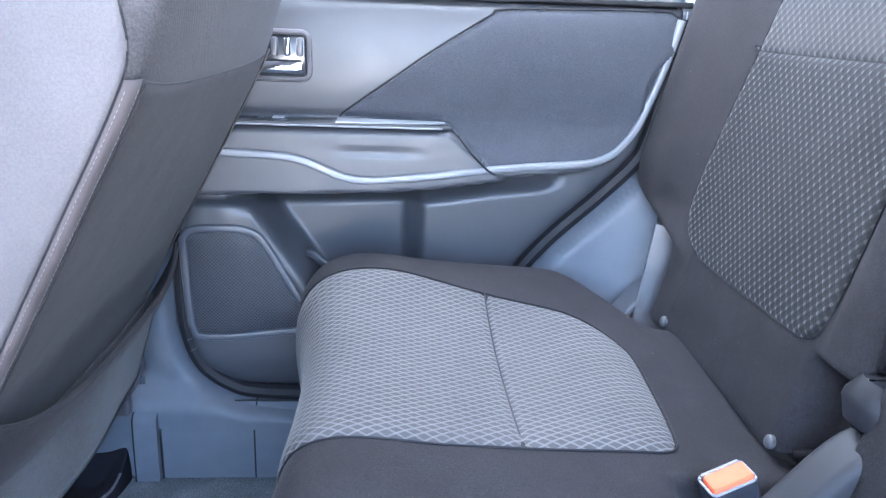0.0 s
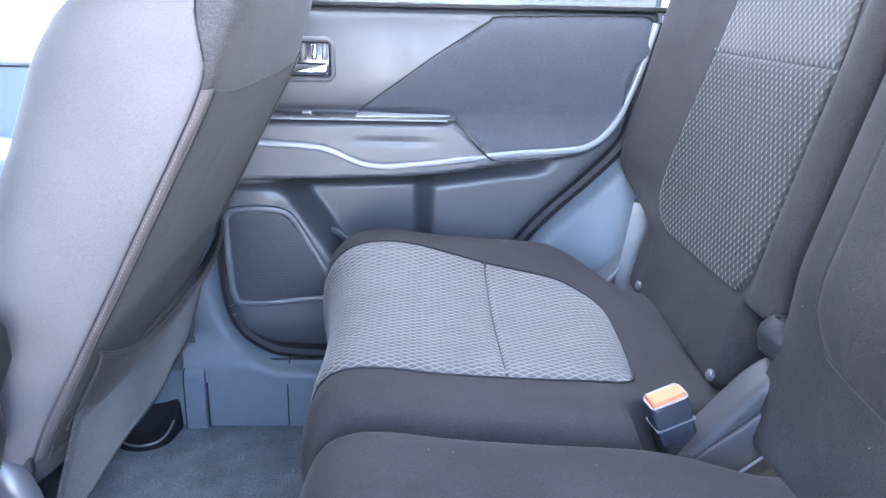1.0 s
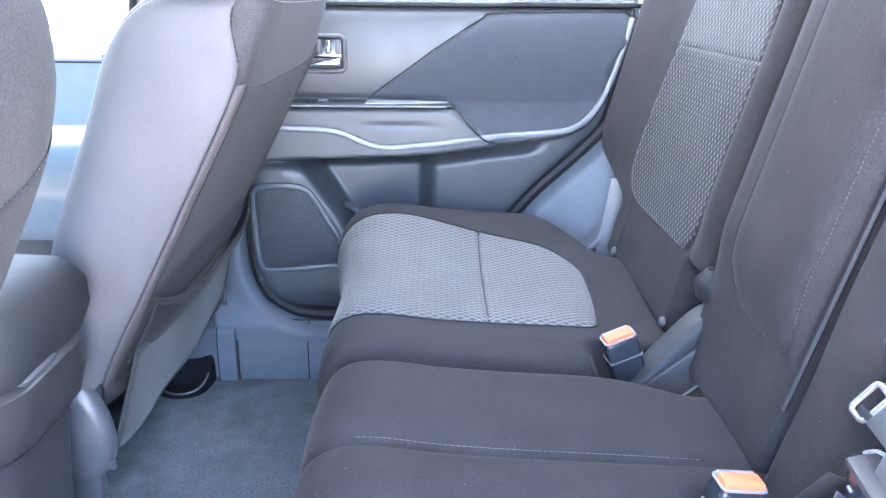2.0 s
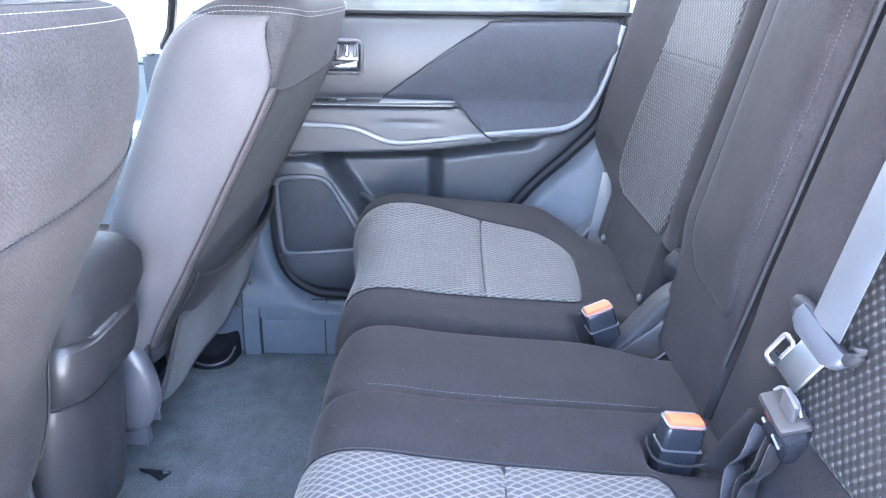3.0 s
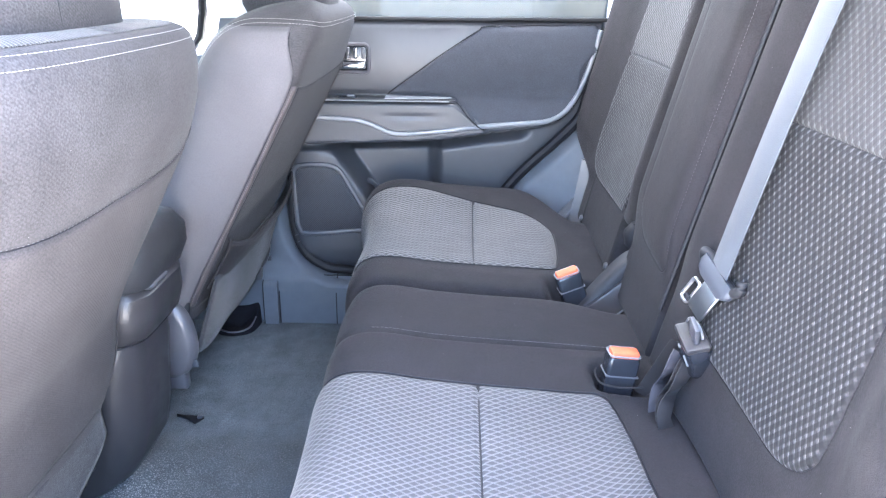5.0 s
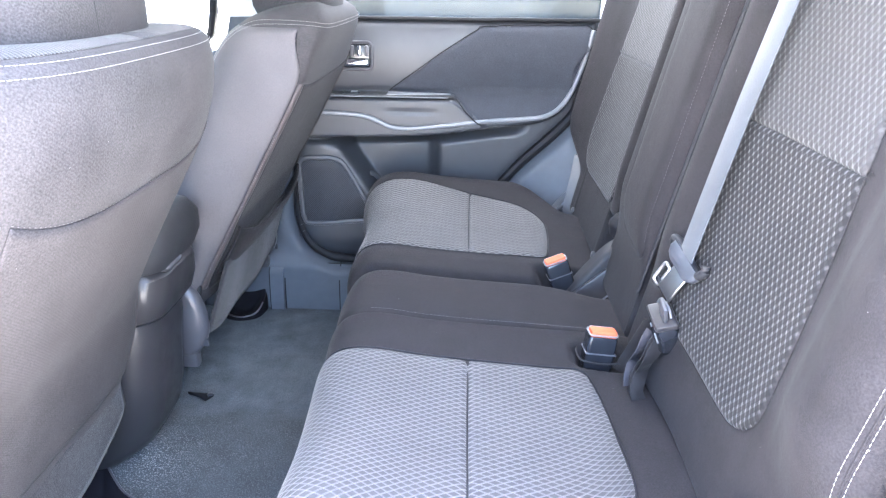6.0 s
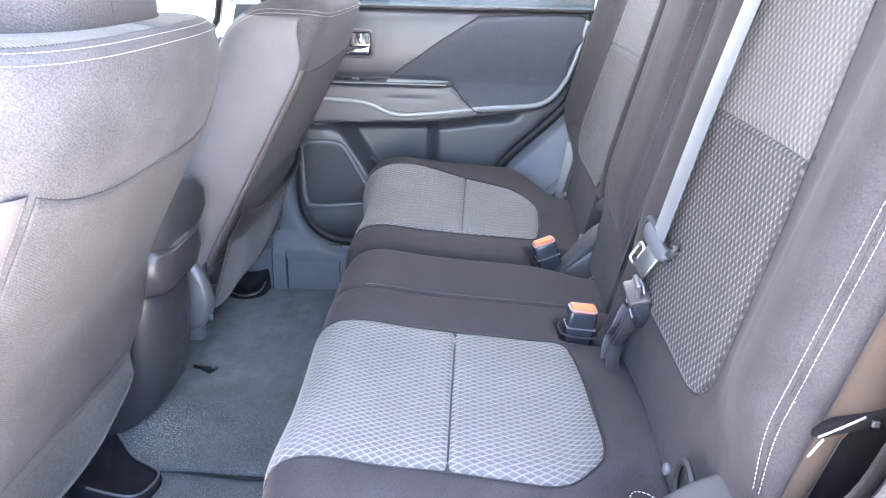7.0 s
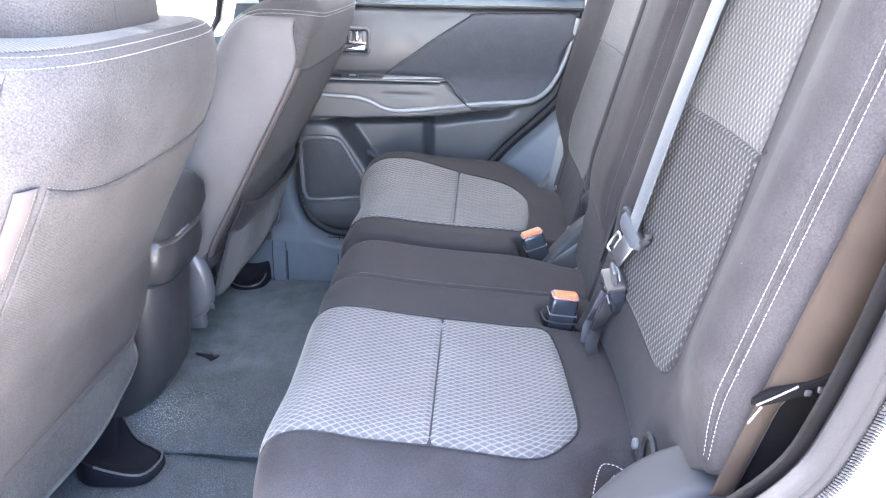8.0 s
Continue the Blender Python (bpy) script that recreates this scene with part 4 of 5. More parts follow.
# notch cut into the near cushion's rear corner, edged with pale thread
for row in ([(0.452, -0.628), (0.460, -0.600), (0.468, -0.577), (0.476, -0.566), (0.491, -0.567), (0.508, -0.583)], [(0.466, -0.626), (0.473, -0.606), (0.484, -0.585), (0.494, -0.584), (0.504, -0.595)]):
    row = spline(row, 30)
    top = [min(float(near_f(np.array([q]), np.array([v]), 0.0025)[0, 2]) for q in [CU.s_of(0, u, 5, 120)]) for u, v in row]
    stitches("corner_stitching", [(u, v, w) for (u, v), w in zip(row, top)], THREAD, near_cushion, dash=0.004, gap=0.0015, r=0.0007)


def back_surface(lateral, mask_side):
    lat = curve1(lateral)

    def f(s, y, lift=0.0):
        x, z, nx, nz = BA.at(s)
        h = lat(y)
        h = np.where(h > 0, h * step(0.46, 0.60, z), h) + lift
        return np.stack([x + nx * h, y, z + nz * h], 1)

    return f


def backrest(seat, label, lateral, f, panel, narrow=None, taper=(0.495, 0.56), stop=None, low_z=0.505):
    lat = spline(lateral, 140)
    ys, hs = lat[:, 0], lat[:, 1]
    s = np.linspace(0, BA.length, 130)

    def exact(ss, k):
        k = k.astype(int)
        x, z, nx, nz = BA.at(ss)
        h = np.where(hs[k] > 0, hs[k] * step(0.46, 0.60, z), hs[k])
        y = ys[k]
        if stop:
            # the inner bolster ends in a dark hollow over the hinge
            h = h - 0.040 * (1 - step(stop - 0.006, stop + 0.006, z)) * (1 - step(0.180, 0.215, np.abs(y)))
        if narrow:
            y0, k0 = narrow
            squeeze = k0 + (1 - k0) * step(taper[0], taper[1], z)
            y = np.where(np.abs(y) > abs(y0), y0 + (y - y0) * squeeze, y)
        return np.stack([x + nx * h, y, z + nz * h], 1)

    uv = np.stack([a.ravel() for a in np.meshgrid(s, ys, indexing="ij")], 1)
    b = grid("backrest", s, np.arange(140), exact, CLOTH, seat, label, uv=uv, thick=0.006)
    if panel:
        a, c = panel
        d = 1 if c > a else -1
        sb, st = BA.s_of(1, low_z, 20, 120), BA.s_of(1, 0.775, 20, 150)
        top = BA.s_of(1, 1.03, 20, 180)
        low = spline([(st + 0.0010, a + d * 0.004), (st + 0.0014, a + d * 0.02), (st + 0.0014, c - d * 0.03), (st + 0.0010, c - d * 0.022), (st - 0.09, c - d * 0.008), (sb + 0.075, c), (sb + 0.03, c - d * 0.010), (sb + 0.006, c - d * 0.045), (sb - 0.002, c - d * 0.10), (sb, a + d * 0.06), (sb + 0.006, a + d * 0.025),
                      (sb + 0.022, a + d * 0.008), (sb + 0.07, a), (sb + 0.15, a - d * 0.0)], 180, closed=True)
        up = spline([(st - 0.0006, a + d * 0.004), (st - 0.0010, a + d * 0.02), (st - 0.0010, c - d * 0.04), (st - 0.0006, c - d * 0.022), (st + 0.08, c - d * 0.030), (top - 0.02, c - d * 0.05), (top, c - d * 0.07), (top, a + d * 0.06), (top - 0.02, a + d * 0.03), (st + 0.08, a + d * 0.014)], 140, closed=True)
        for line, cloth in ((low, DOTS_SHADED), (up, DOTS_LIT)):
            sheet("centre_panel", line, 0.005, lambda q, e: f(q[:, 0], q[:, 1], 0.0048 * (1 - np.exp(-e / 0.003)) - 0.0004), cloth, b, "dotted grey woven centre panel", flip=d < 0)
            tube("panel_seam", [tuple(v) for v in f(line[:, 0], line[:, 1], 0.001)], 0.0006, CLOTH, b, n=5, closed=True)
    return b


def clip(x, y, z):
    """Round grey cover clip on the backrest's lower cloth."""
    m = pose(x, y, z) @ Matrix.Rotation(radians(-78), 4, "Y")
    rings = [[tuple(m @ Vector((r * math.cos(a), r * math.sin(a), h))) for a in np.linspace(0, 2 * math.pi, 14, endpoint=False)] for r, h in ((0.0075, -0.002), (0.0075, 0.002), (0.006, 0.0035), (0.003, 0.0042))]
    return loft(rings)


fb_lat = [(0.128, -0.12), (0.130, -0.05), (0.136, -0.005), (0.148, 0.010), (0.168, 0.016), (0.188, 0.010), (0.205, -0.001), (0.26, -0.004), (0.36, -0.006), (0.46, -0.004), (0.54, 0.004), (0.60, 0.022),
          (0.66, 0.040), (0.70, 0.038), (0.735, 0.018), (0.758, -0.02), (0.768, -0.06), (0.77, -0.13)]
fb_f = back_surface(fb_lat, 1)
fb = backrest(far_seat, "", fb_lat, fb_f, (0.203, 0.546), (0.50, 0.22), stop=0.500)
nb_lat = [(-0.128, -0.12), (-0.130, -0.05), (-0.136, -0.005), (-0.150, 0.012), (-0.185, 0.020), (-0.225, 0.014), (-0.25, 0.002), (-0.30, -0.003), (-0.38, -0.006), (-0.48, -0.004), (-0.555, 0.003), (-0.60, 0.020),
          (-0.648, 0.036), (-0.682, 0.037), (-0.700, 0.030), (-0.7135, 0.017), (-0.7205, 0.004), (-0.7240, -0.012), (-0.7265, -0.04), (-0.729, -0.10)][::-1]
nb_f = back_surface(nb_lat, -1)
nb = backrest(near_seat, "", nb_lat, nb_f, (-0.245, -0.552), (-0.54, 0.72), (0.475, 0.525), low_z=0.488)
lat = spline(nb_lat, 400)


def bolster_line(y, z0, z1, lift=0.0015, n=90):
    """Places down the near bolster at one distance across, seen from the aisle."""
    sv = np.linspace(BA.s_of(1, z0, 20, 120), BA.s_of(1, z1, 20, 180), n)
    x, z, nx, nz = BA.at(sv)
    h = np.interp(y, lat[:, 0], lat[:, 1])
    h = (h * step(0.46, 0.60, z) if h > 0 else np.full(n, h)) + lift
    squeeze = 0.72 + 0.28 * step(0.475, 0.525, z)
    return np.stack([x + nx * h, -0.54 + (y + 0.54) * squeeze, z + nz * h], 1)


for y in (-0.7045, -0.7108):
    stitches("bolster_stitching", bolster_line(y, 0.520, 1.03), THREAD, nb, dash=0.0040, gap=0.0013, r=0.00038)
part("bolster_fold", sweep(bolster_line(-0.7077, 0.52, 1.03, 0.0).tolist(), disc(0.0012, 6), up=(1, 0, 0)), CLOTH, nb)
part("bolster_seam", sweep(bolster_line(-0.7225, 0.50, 1.03, 0.001).tolist(), disc(0.0022, 6), up=(1, 0, 0)), RUBBER, nb)
# warm strip that paints the sunlight on the backrest's side
zs, ks = np.linspace(0.500, 1.03, 50), np.linspace(0, 1, 8)
# black sheet in place of the shade in the gap behind
grid("side_shade", zs, ks, lambda z, k: np.stack([np.interp(z, BACKREST[30:170, 1], BACKREST[30:170, 0]) + 0.002 + 0.12 * k, np.full(len(z), -0.7305), z + 0.008 * k], 1), VOID, nb, "black sheet in place of the shaded gap beside the backrest", thick=0.002)
grid("sunlit_side", zs, ks, lambda z, k: np.stack([np.interp(z, BACKREST[30:170, 1], BACKREST[30:170, 0]) - 0.004 + (0.016 + 0.029 * step(0.60, 0.64, z)) * k, -0.7290 - 0.010 * np.sin(2.4 * k) * (0.5 + 0.5 * step(0.60, 0.64, z)), z + 0.008 * k], 1), SUNLIT_SIDE, nb, "backrest side with its warm sunlight put into the colour", thick=0.004)
for b, y in ((fb, 0.507), (fb, 0.209), (nb, -0.534)):
    part("cover_clip", clip(0.519, y, 0.400), BUTTON, b, "round grey cover clip")

mb_lat = [(0.120, -0.12), (0.118, -0.05), (0.112, -0.005), (0.102, 0.018), (0.085, 0.026), (0.06, 0.028), (0.0, 0.028), (-0.06, 0.028), (-0.09, 0.026), (-0.106, 0.018), (-0.116, -0.005), (-0.122, -0.05), (-0.124, -0.12)][::-1]
mb_f = back_surface(mb_lat, 0)
mb = backrest(near_seat, "narrow middle backrest", mb_lat, mb_f, None)
sb, st = BA.s_of(1, 0.515, 20, 120), BA.s_of(1, 1.01, 20, 180)
arm = spline([(sb + 0.004, 0.010), (sb - 0.004, -0.060), (sb - 0.002, -0.094), (sb + 0.02, -0.103), (sb + 0.06, -0.1045), (st, -0.1045), (st + 0.01, -0.09), (st + 0.01, 0.03), (st, 0.052), (sb + 0.08, 0.050), (sb + 0.036, 0.043), (sb + 0.014, 0.030)], 160, closed=True)
sheet("armrest_panel", arm, 0.006, lambda q, e: mb_f(q[:, 0], q[:, 1], 0.007 * (1 - np.exp(-e / 0.008)) - 0.002), CLOTH, mb, "fold-down armrest panel")
edge = [p for p in np.roll(arm, -100, axis=0) if p[1] > -0.085 or p[0] < sb + 0.02]
tube("armrest_seam", [tuple(v) for v in mb_f(np.array(edge)[:, 0], np.array(edge)[:, 1], -0.0008)], 0.0015, RUBBER, mb, n=5)
sv = np.linspace(sb + 0.03, st, 60)
stitches("armrest_stitching", mb_f(sv, np.full(60, -0.106), 0.0055), FAINT, mb, dash=0.003, gap=0.002, r=0.0003)
# dark tube in the split between the two backrests, for its shade
bx, bz = BA.at(np.linspace(BA.s_of(1, 0.47, 20, 120), st, 60))[:2]
tube("split_shade", np.stack([bx - 0.006, np.full(60, -0.1262), bz], 1).tolist(), 0.0035, RUBBER, mb, n=6, up=(1, 0, 0))


# ---------------------------------------------------------------- buckles, belt, hinge covers
def buckle(x, y, z, lean, turn, label):
    b = thing("belt_buckle", label, "belt buckle", "rear belt buckles", at=(x, y, 0.36))
    m = pose(x, y, z) @ pose(0, 0, 0, 0, 0, turn) @ pose(0, 0, 0, 0, lean, 0)
    part("buckle_body", block((0.046, 0.030, 0.075), 0.006, m @ pose(0, 0, -0.042), taper=1.0), GLOSS, b)
    part("collar", block((0.0475, 0.0315, 0.003), 0.0012, m @ pose(0, 0, -0.034)), SATIN, b)
    part("rim", sweep([tuple(m @ Vector((px, py, -0.003))) for px, py in rounded(0.043, 0.027, 0.005)], disc(0.0014, 6), closed=True, up=(0, 1, 0)), PALE, b, "pale rim")
    part("release_button", block((0.040, 0.020, 0.012), 0.003, m @ pose(0, -0.0025, -0.0025)), ORANGE, b, "orange release button")
    part("slot", block((0.038, 0.005, 0.009), 0.002, m @ pose(0, 0.0105, -0.003)), PALE, b, "pale latch slot")
    return b


buckle(0.428, 0.122, 0.424, -20, 8, "black belt buckle with orange button between the cushions")
buckle(0.466, -0.188, 0.434, 6, 4, "black belt buckle with orange button in a cushion opening")
bm = sweep(spline([(0.433, -0.17, 0.395), (0.428, -0.19, 0.398), (0.433, -0.215, 0.397), (0.46, -0.22, 0.394), (0.492, -0.21, 0.389)], 24).tolist(), disc(0.0015, 6))
part("cushion_opening", bm, CLOTH, near_cushion)


def hinge_cover(y, side, label):
    h = thing("hinge_cover", label, "seat hinge", "seat hinge covers", at=(0.5, y, 0.34))
    path = spline([(0.455, y, 0.335), (0.475, y, 0.362), (0.505, y, 0.402), (0.535, y, 0.438), (0.558, y, 0.452), (0.60, y, 0.456)], 26)
    part("cover", sweep(path.tolist(), rounded(0.050, 0.034, 0.012), up=(0, 0, 1)), HINGE, h)
    part("pivot_boot", block((0.050, 0.058, 0.056), 0.024, pose(0.552, y + 0.006, 0.494, 0, 14, 0)), RUBBER, h, "rounded black pivot boot")
    part("hinge_plate", block((0.12, 0.010, 0.05), 0.004, pose(0.50, y - side * 0.026, 0.365, 0, -42, 0)), CONSOLE, h)
    part("plate_edge", block((0.115, 0.003, 0.003), 0.001, pose(0.517, y - side * 0.032, 0.352, 0, -42, 0)), SILVER, h, "bright metal edge")
    return h


hinge_cover(0.118, 1, "grey plastic hinge cover beside the rear buckle")

# near outboard hinge: broad rounded cover beside the near cushion
def outer_hinge():
    h = thing("hinge_cover", "broad dark grey plastic hinge cover beside the cushion", "seat hinge", "seat hinge covers", at=(0.55, -0.66, 0.34))
    path = spline([(0.44, -0.672, 0.33), (0.475, -0.668, 0.40), (0.52, -0.665, 0.445), (0.575, -0.663, 0.465), (0.63, -0.66, 0.46)], 26)
    part("cover", sweep(path.tolist(), rounded(0.085, 0.05, 0.02), up=(0, 0, 1)), HINGE, h)
    part("hinge_ring", sweep([(0.517 + 0.0 * a, -0.60 - 0.028 * math.cos(a), 0.425 + 0.034 * math.sin(a)) for a in np.linspace(0, 2 * math.pi, 20, endpoint=False)], disc(0.004, 6), closed=True, up=(1, 0, 0)), RUBBER, h)
    # seat latch beside the bolster
    k = thing("seat_latch", "dark metal seat latch beside the bolster", "seat latch", at=(0.6, -0.725, 0.62))
    rings = []
    for u, w, h in ((0.0, 0.002, 0.003), (0.08, 0.004, 0.0062), (0.35, 0.006, 0.0080), (0.7, 0.007, 0.0080), (1.0, 0.007, 0.0065)):
        c = Vector((0.551, -0.738, 0.611)).lerp(Vector((0.640, -0.738, 0.652)), u)
        rings.append([(c.x, c.y + a, c.z + b) for a, b in rounded(2 * w, 2 * h, min(w, h) * 0.6)])
    blade = part("latch_blade", loft(rings), VOID, k, "dark tapered latch blade")
    # paler strip that paints the highlight along the blade
    part("blade_glint", sweep(spline([(0.552, -0.745, 0.612), (0.566, -0.747, 0.623), (0.582, -0.747, 0.634)], 12).tolist(), disc(0.0010, 8)), SATIN, blade, "lighter edge in place of a highlight on the blade")
    for x, z in ((0.592, 0.627), (0.602, 0.631), (0.616, 0.637)):
        part("rivet", block((0.006, 0.003, 0.006), 0.0012, pose(x, -0.7455, z)), HINGE, blade)
    part("latch_tab", block((0.0018, 0.002, 0.020), 0.0008, pose(0.553, -0.744, 0.601, 0, 26, 0)), FAINT, k, "white tab")


outer_hinge()


def belt():
    b = thing("seat_belt", "grey webbing seat belt with stowed chrome tongue", "seat belt", at=(0.55, -0.28, 0.40))
    top, low = Vector((0.640, -0.300, 1.05)), Vector((0.540, -0.288, 0.600))
    path = [tuple(top.lerp(low, t) + Vector((-0.004 * math.sin(3.1 * t), 0, 0))) for t in np.linspace(0, 1, 20)]
    part("webbing", sweep(path, rounded(0.0018, 0.050, 0.0008, 2), up=(0, 1, 0)), WEBBING, b)
    # tongue: grey plastic grip bar with its steel plate
    bar = spline([(0.541, -0.236, 0.593), (0.538, -0.238, 0.606), (0.541, -0.250, 0.606), (0.546, -0.270, 0.597), (0.548, -0.292, 0.587), (0.551, -0.312, 0.583), (0.554, -0.321, 0.590), (0.555, -0.320, 0.600)], 32)
    tg = part("tongue_grip", sweep(bar.tolist(), disc(0.0066, 10)), HINGE, b, "grey plastic tongue grip")
    along = Vector((0.013, -0.062, -0.024)).normalized()
    down = Vector((-0.024, 0.022, -0.055))
    down = (down - along * down.dot(along)).normalized()
    turn = Matrix((down.cross(along), along, -down)).transposed().to_4x4()
    m = Matrix.Translation((0.529, -0.270, 0.556)) @ turn
    rings = []
    for h, w, d in ((0.046, 0.070, 0.012), (0.036, 0.074, 0.016), (0.028, 0.066, 0.015), (0.022, 0.048, 0.010)):
        rings.append([tuple(m @ Vector((p, q, h))) for p, q in rounded(d, w, d * 0.45)])
    part("grip_body", loft(rings), DARK_PLASTIC, tg)
    pl = part("tongue_plate", block((0.004, 0.034, 0.046), 0.0018, m @ pose(0, 0.006, 0.004)), PLATE, b, "bright steel tongue plate")
    loop = [tuple(m @ Vector((-0.001, -0.021 + p, -0.006 + q))) for p, q in rounded(0.015, 0.032, 0.004)]
    part("plate_loop", sweep(loop, disc(0.0024, 8), closed=True, up=(1, 0, 0)), PLATE, pl)
    part("plate_slot", block((0.0055, 0.012, 0.007), 0.001, m @ pose(-0.0005, -0.017, -0.014)), RUBBER, pl)
    # small anchor buckle with its steel stub, and hanging straps
    k = pose(0.530, -0.277, 0.486) @ Matrix.Rotation(radians(-14), 4, "Y") @ Matrix.Rotation(radians(18), 4, "X")
    h = part("anchor_buckle", block((0.028, 0.052, 0.056), 0.009, k, taper=1.06), GLOSS, b, "black anchor buckle")
    part("anchor_stub", block((0.006, 0.024, 0.040), 0.002, k @ pose(-0.002, -0.006, 0.040, 8)), SATIN, h, "grey latch stub")
    part("buckle_lip", block((0.032, 0.050, 0.010), 0.004, k @ pose(-0.002, 0.0, 0.026)), CONSOLE, h)
    for y, w in ((-0.012, 0.016), (0.014, 0.006)):
        part("buckle_mark", block((0.003, w, 0.004), 0.001, k @ pose(-0.0145, y, -0.001, 12)), PALE, h)
    part("strap_hook", sweep(spline([(0.520, -0.262, 0.520), (0.518, -0.280, 0.534), (0.524, -0.296, 0.530), (0.528, -0.302, 0.516)], 16).tolist(), disc(0.0016, 6)), PALE, h)
    for y0, x1, y1, w, cloth in ((-0.252, 0.490, -0.256, 0.026, STRAP), (-0.285, 0.500, -0.292, 0.022, DARK_WEB), (-0.272, 0.495, -0.276, 0.018, DARK_WEB)):
        p = spline([(0.522, y0, 0.468), (0.508, y0 - 0.010, 0.445), (0.506, (y0 + y1) / 2 + 0.008, 0.420), (0.498, y1 - 0.002, 0.395), (x1 + 0.012, y1, 0.365)], 16)
        part("lower_strap", sweep(p.tolist(), rounded(0.0018, w, 0.0008, 2), up=(1, 0.45, 0.1)), cloth, b, "grey lower strap" if cloth is STRAP else "dark lower strap")
    p = spline([(0.524, -0.240, 0.478), (0.517, -0.222, 0.440), (0.508, -0.206, 0.400), (0.498, -0.198, 0.368)], 16)
    part("lower_strap", sweep(p.tolist(), rounded(0.0018, 0.026, 0.0008, 2), up=(1, -0.5, 0.3)), DARK_WEB, b, "dark brown lower strap")
    return b


belt()

# ---------------------------------------------------------------- front seats
x_front = curve1([(0.22, -0.44), (0.30, -0.415), (0.40, -0.392), (0.527, -0.360), (0.598, -0.332), (0.714, -0.282), (0.769, -0.262), (0.813, -0.238), (0.84, -0.212), (0.865, -0.170), (0.882, -0.115), (0.889, -0.06)])
x_rear = curve1([(0.22, -0.30), (0.30, -0.275), (0.36, -0.250), (0.47, -0.178), (0.547, -0.128), (0.595, -0.100), (0.654, -0.066), (0.744, -0.016), (0.80, 0.004), (0.835, 0.008), (0.862, -0.002), (0.880, -0.03), (0.889, -0.058)])
half_w = curve1([(0.22, 0.245), (0.30, 0.26), (0.40, 0.275), (0.55, 0.280), (0.70, 0.276), (0.78, 0.268), (0.83, 0.252), (0.86, 0.226), (0.88, 0.17), (0.889, 0.09)])


def seat_point(z, a, grow=0.0, drop=0.0, flat=False):
    """A place on the front seat's backrest: height z, angle a in degrees (0 rear, 90 far side)."""
    c, s = math.cos(radians(a)), math.sin(radians(a))
    n = 0.6
    xf, xr, w = float(x_front(z)), float(x_rear(z)), float(half_w(z))
    if not flat:
        # square, full foot
        low = float(step(0.50, 0.33, z))
        n, xr, w = n - 0.30 * float(step(0.58, 0.40, z)), xr + 0.043 * low, w + 0.014 * low
    if not flat and z > 0.80:
        z = 0.80 + 0.089 * (1 - (1 - (z - 0.80) / 0.0895) ** 2.1)
    z = z - drop * float(step(0.76, 0.889, z))
    xm, d = (xf + xr) / 2, (xr - xf) / 2
    v = math.copysign(abs(c) ** n, c)
    if flat and v > 0.55:
        # the rear face is nearly flat between its piping
        k = 0.10 + 0.14 * float(step(0.79, 0.87, z)) + 0.5 * float(step(0.49, 0.37, z))
        v = 0.55 + k * (1 - math.exp(-(v - 0.55) / k))
    return ((xm + (d + grow) * v + (grow if v > 0.5 else 0.0) * 0.5), (w + grow) * math.copysign(abs(s) ** n, s), z)


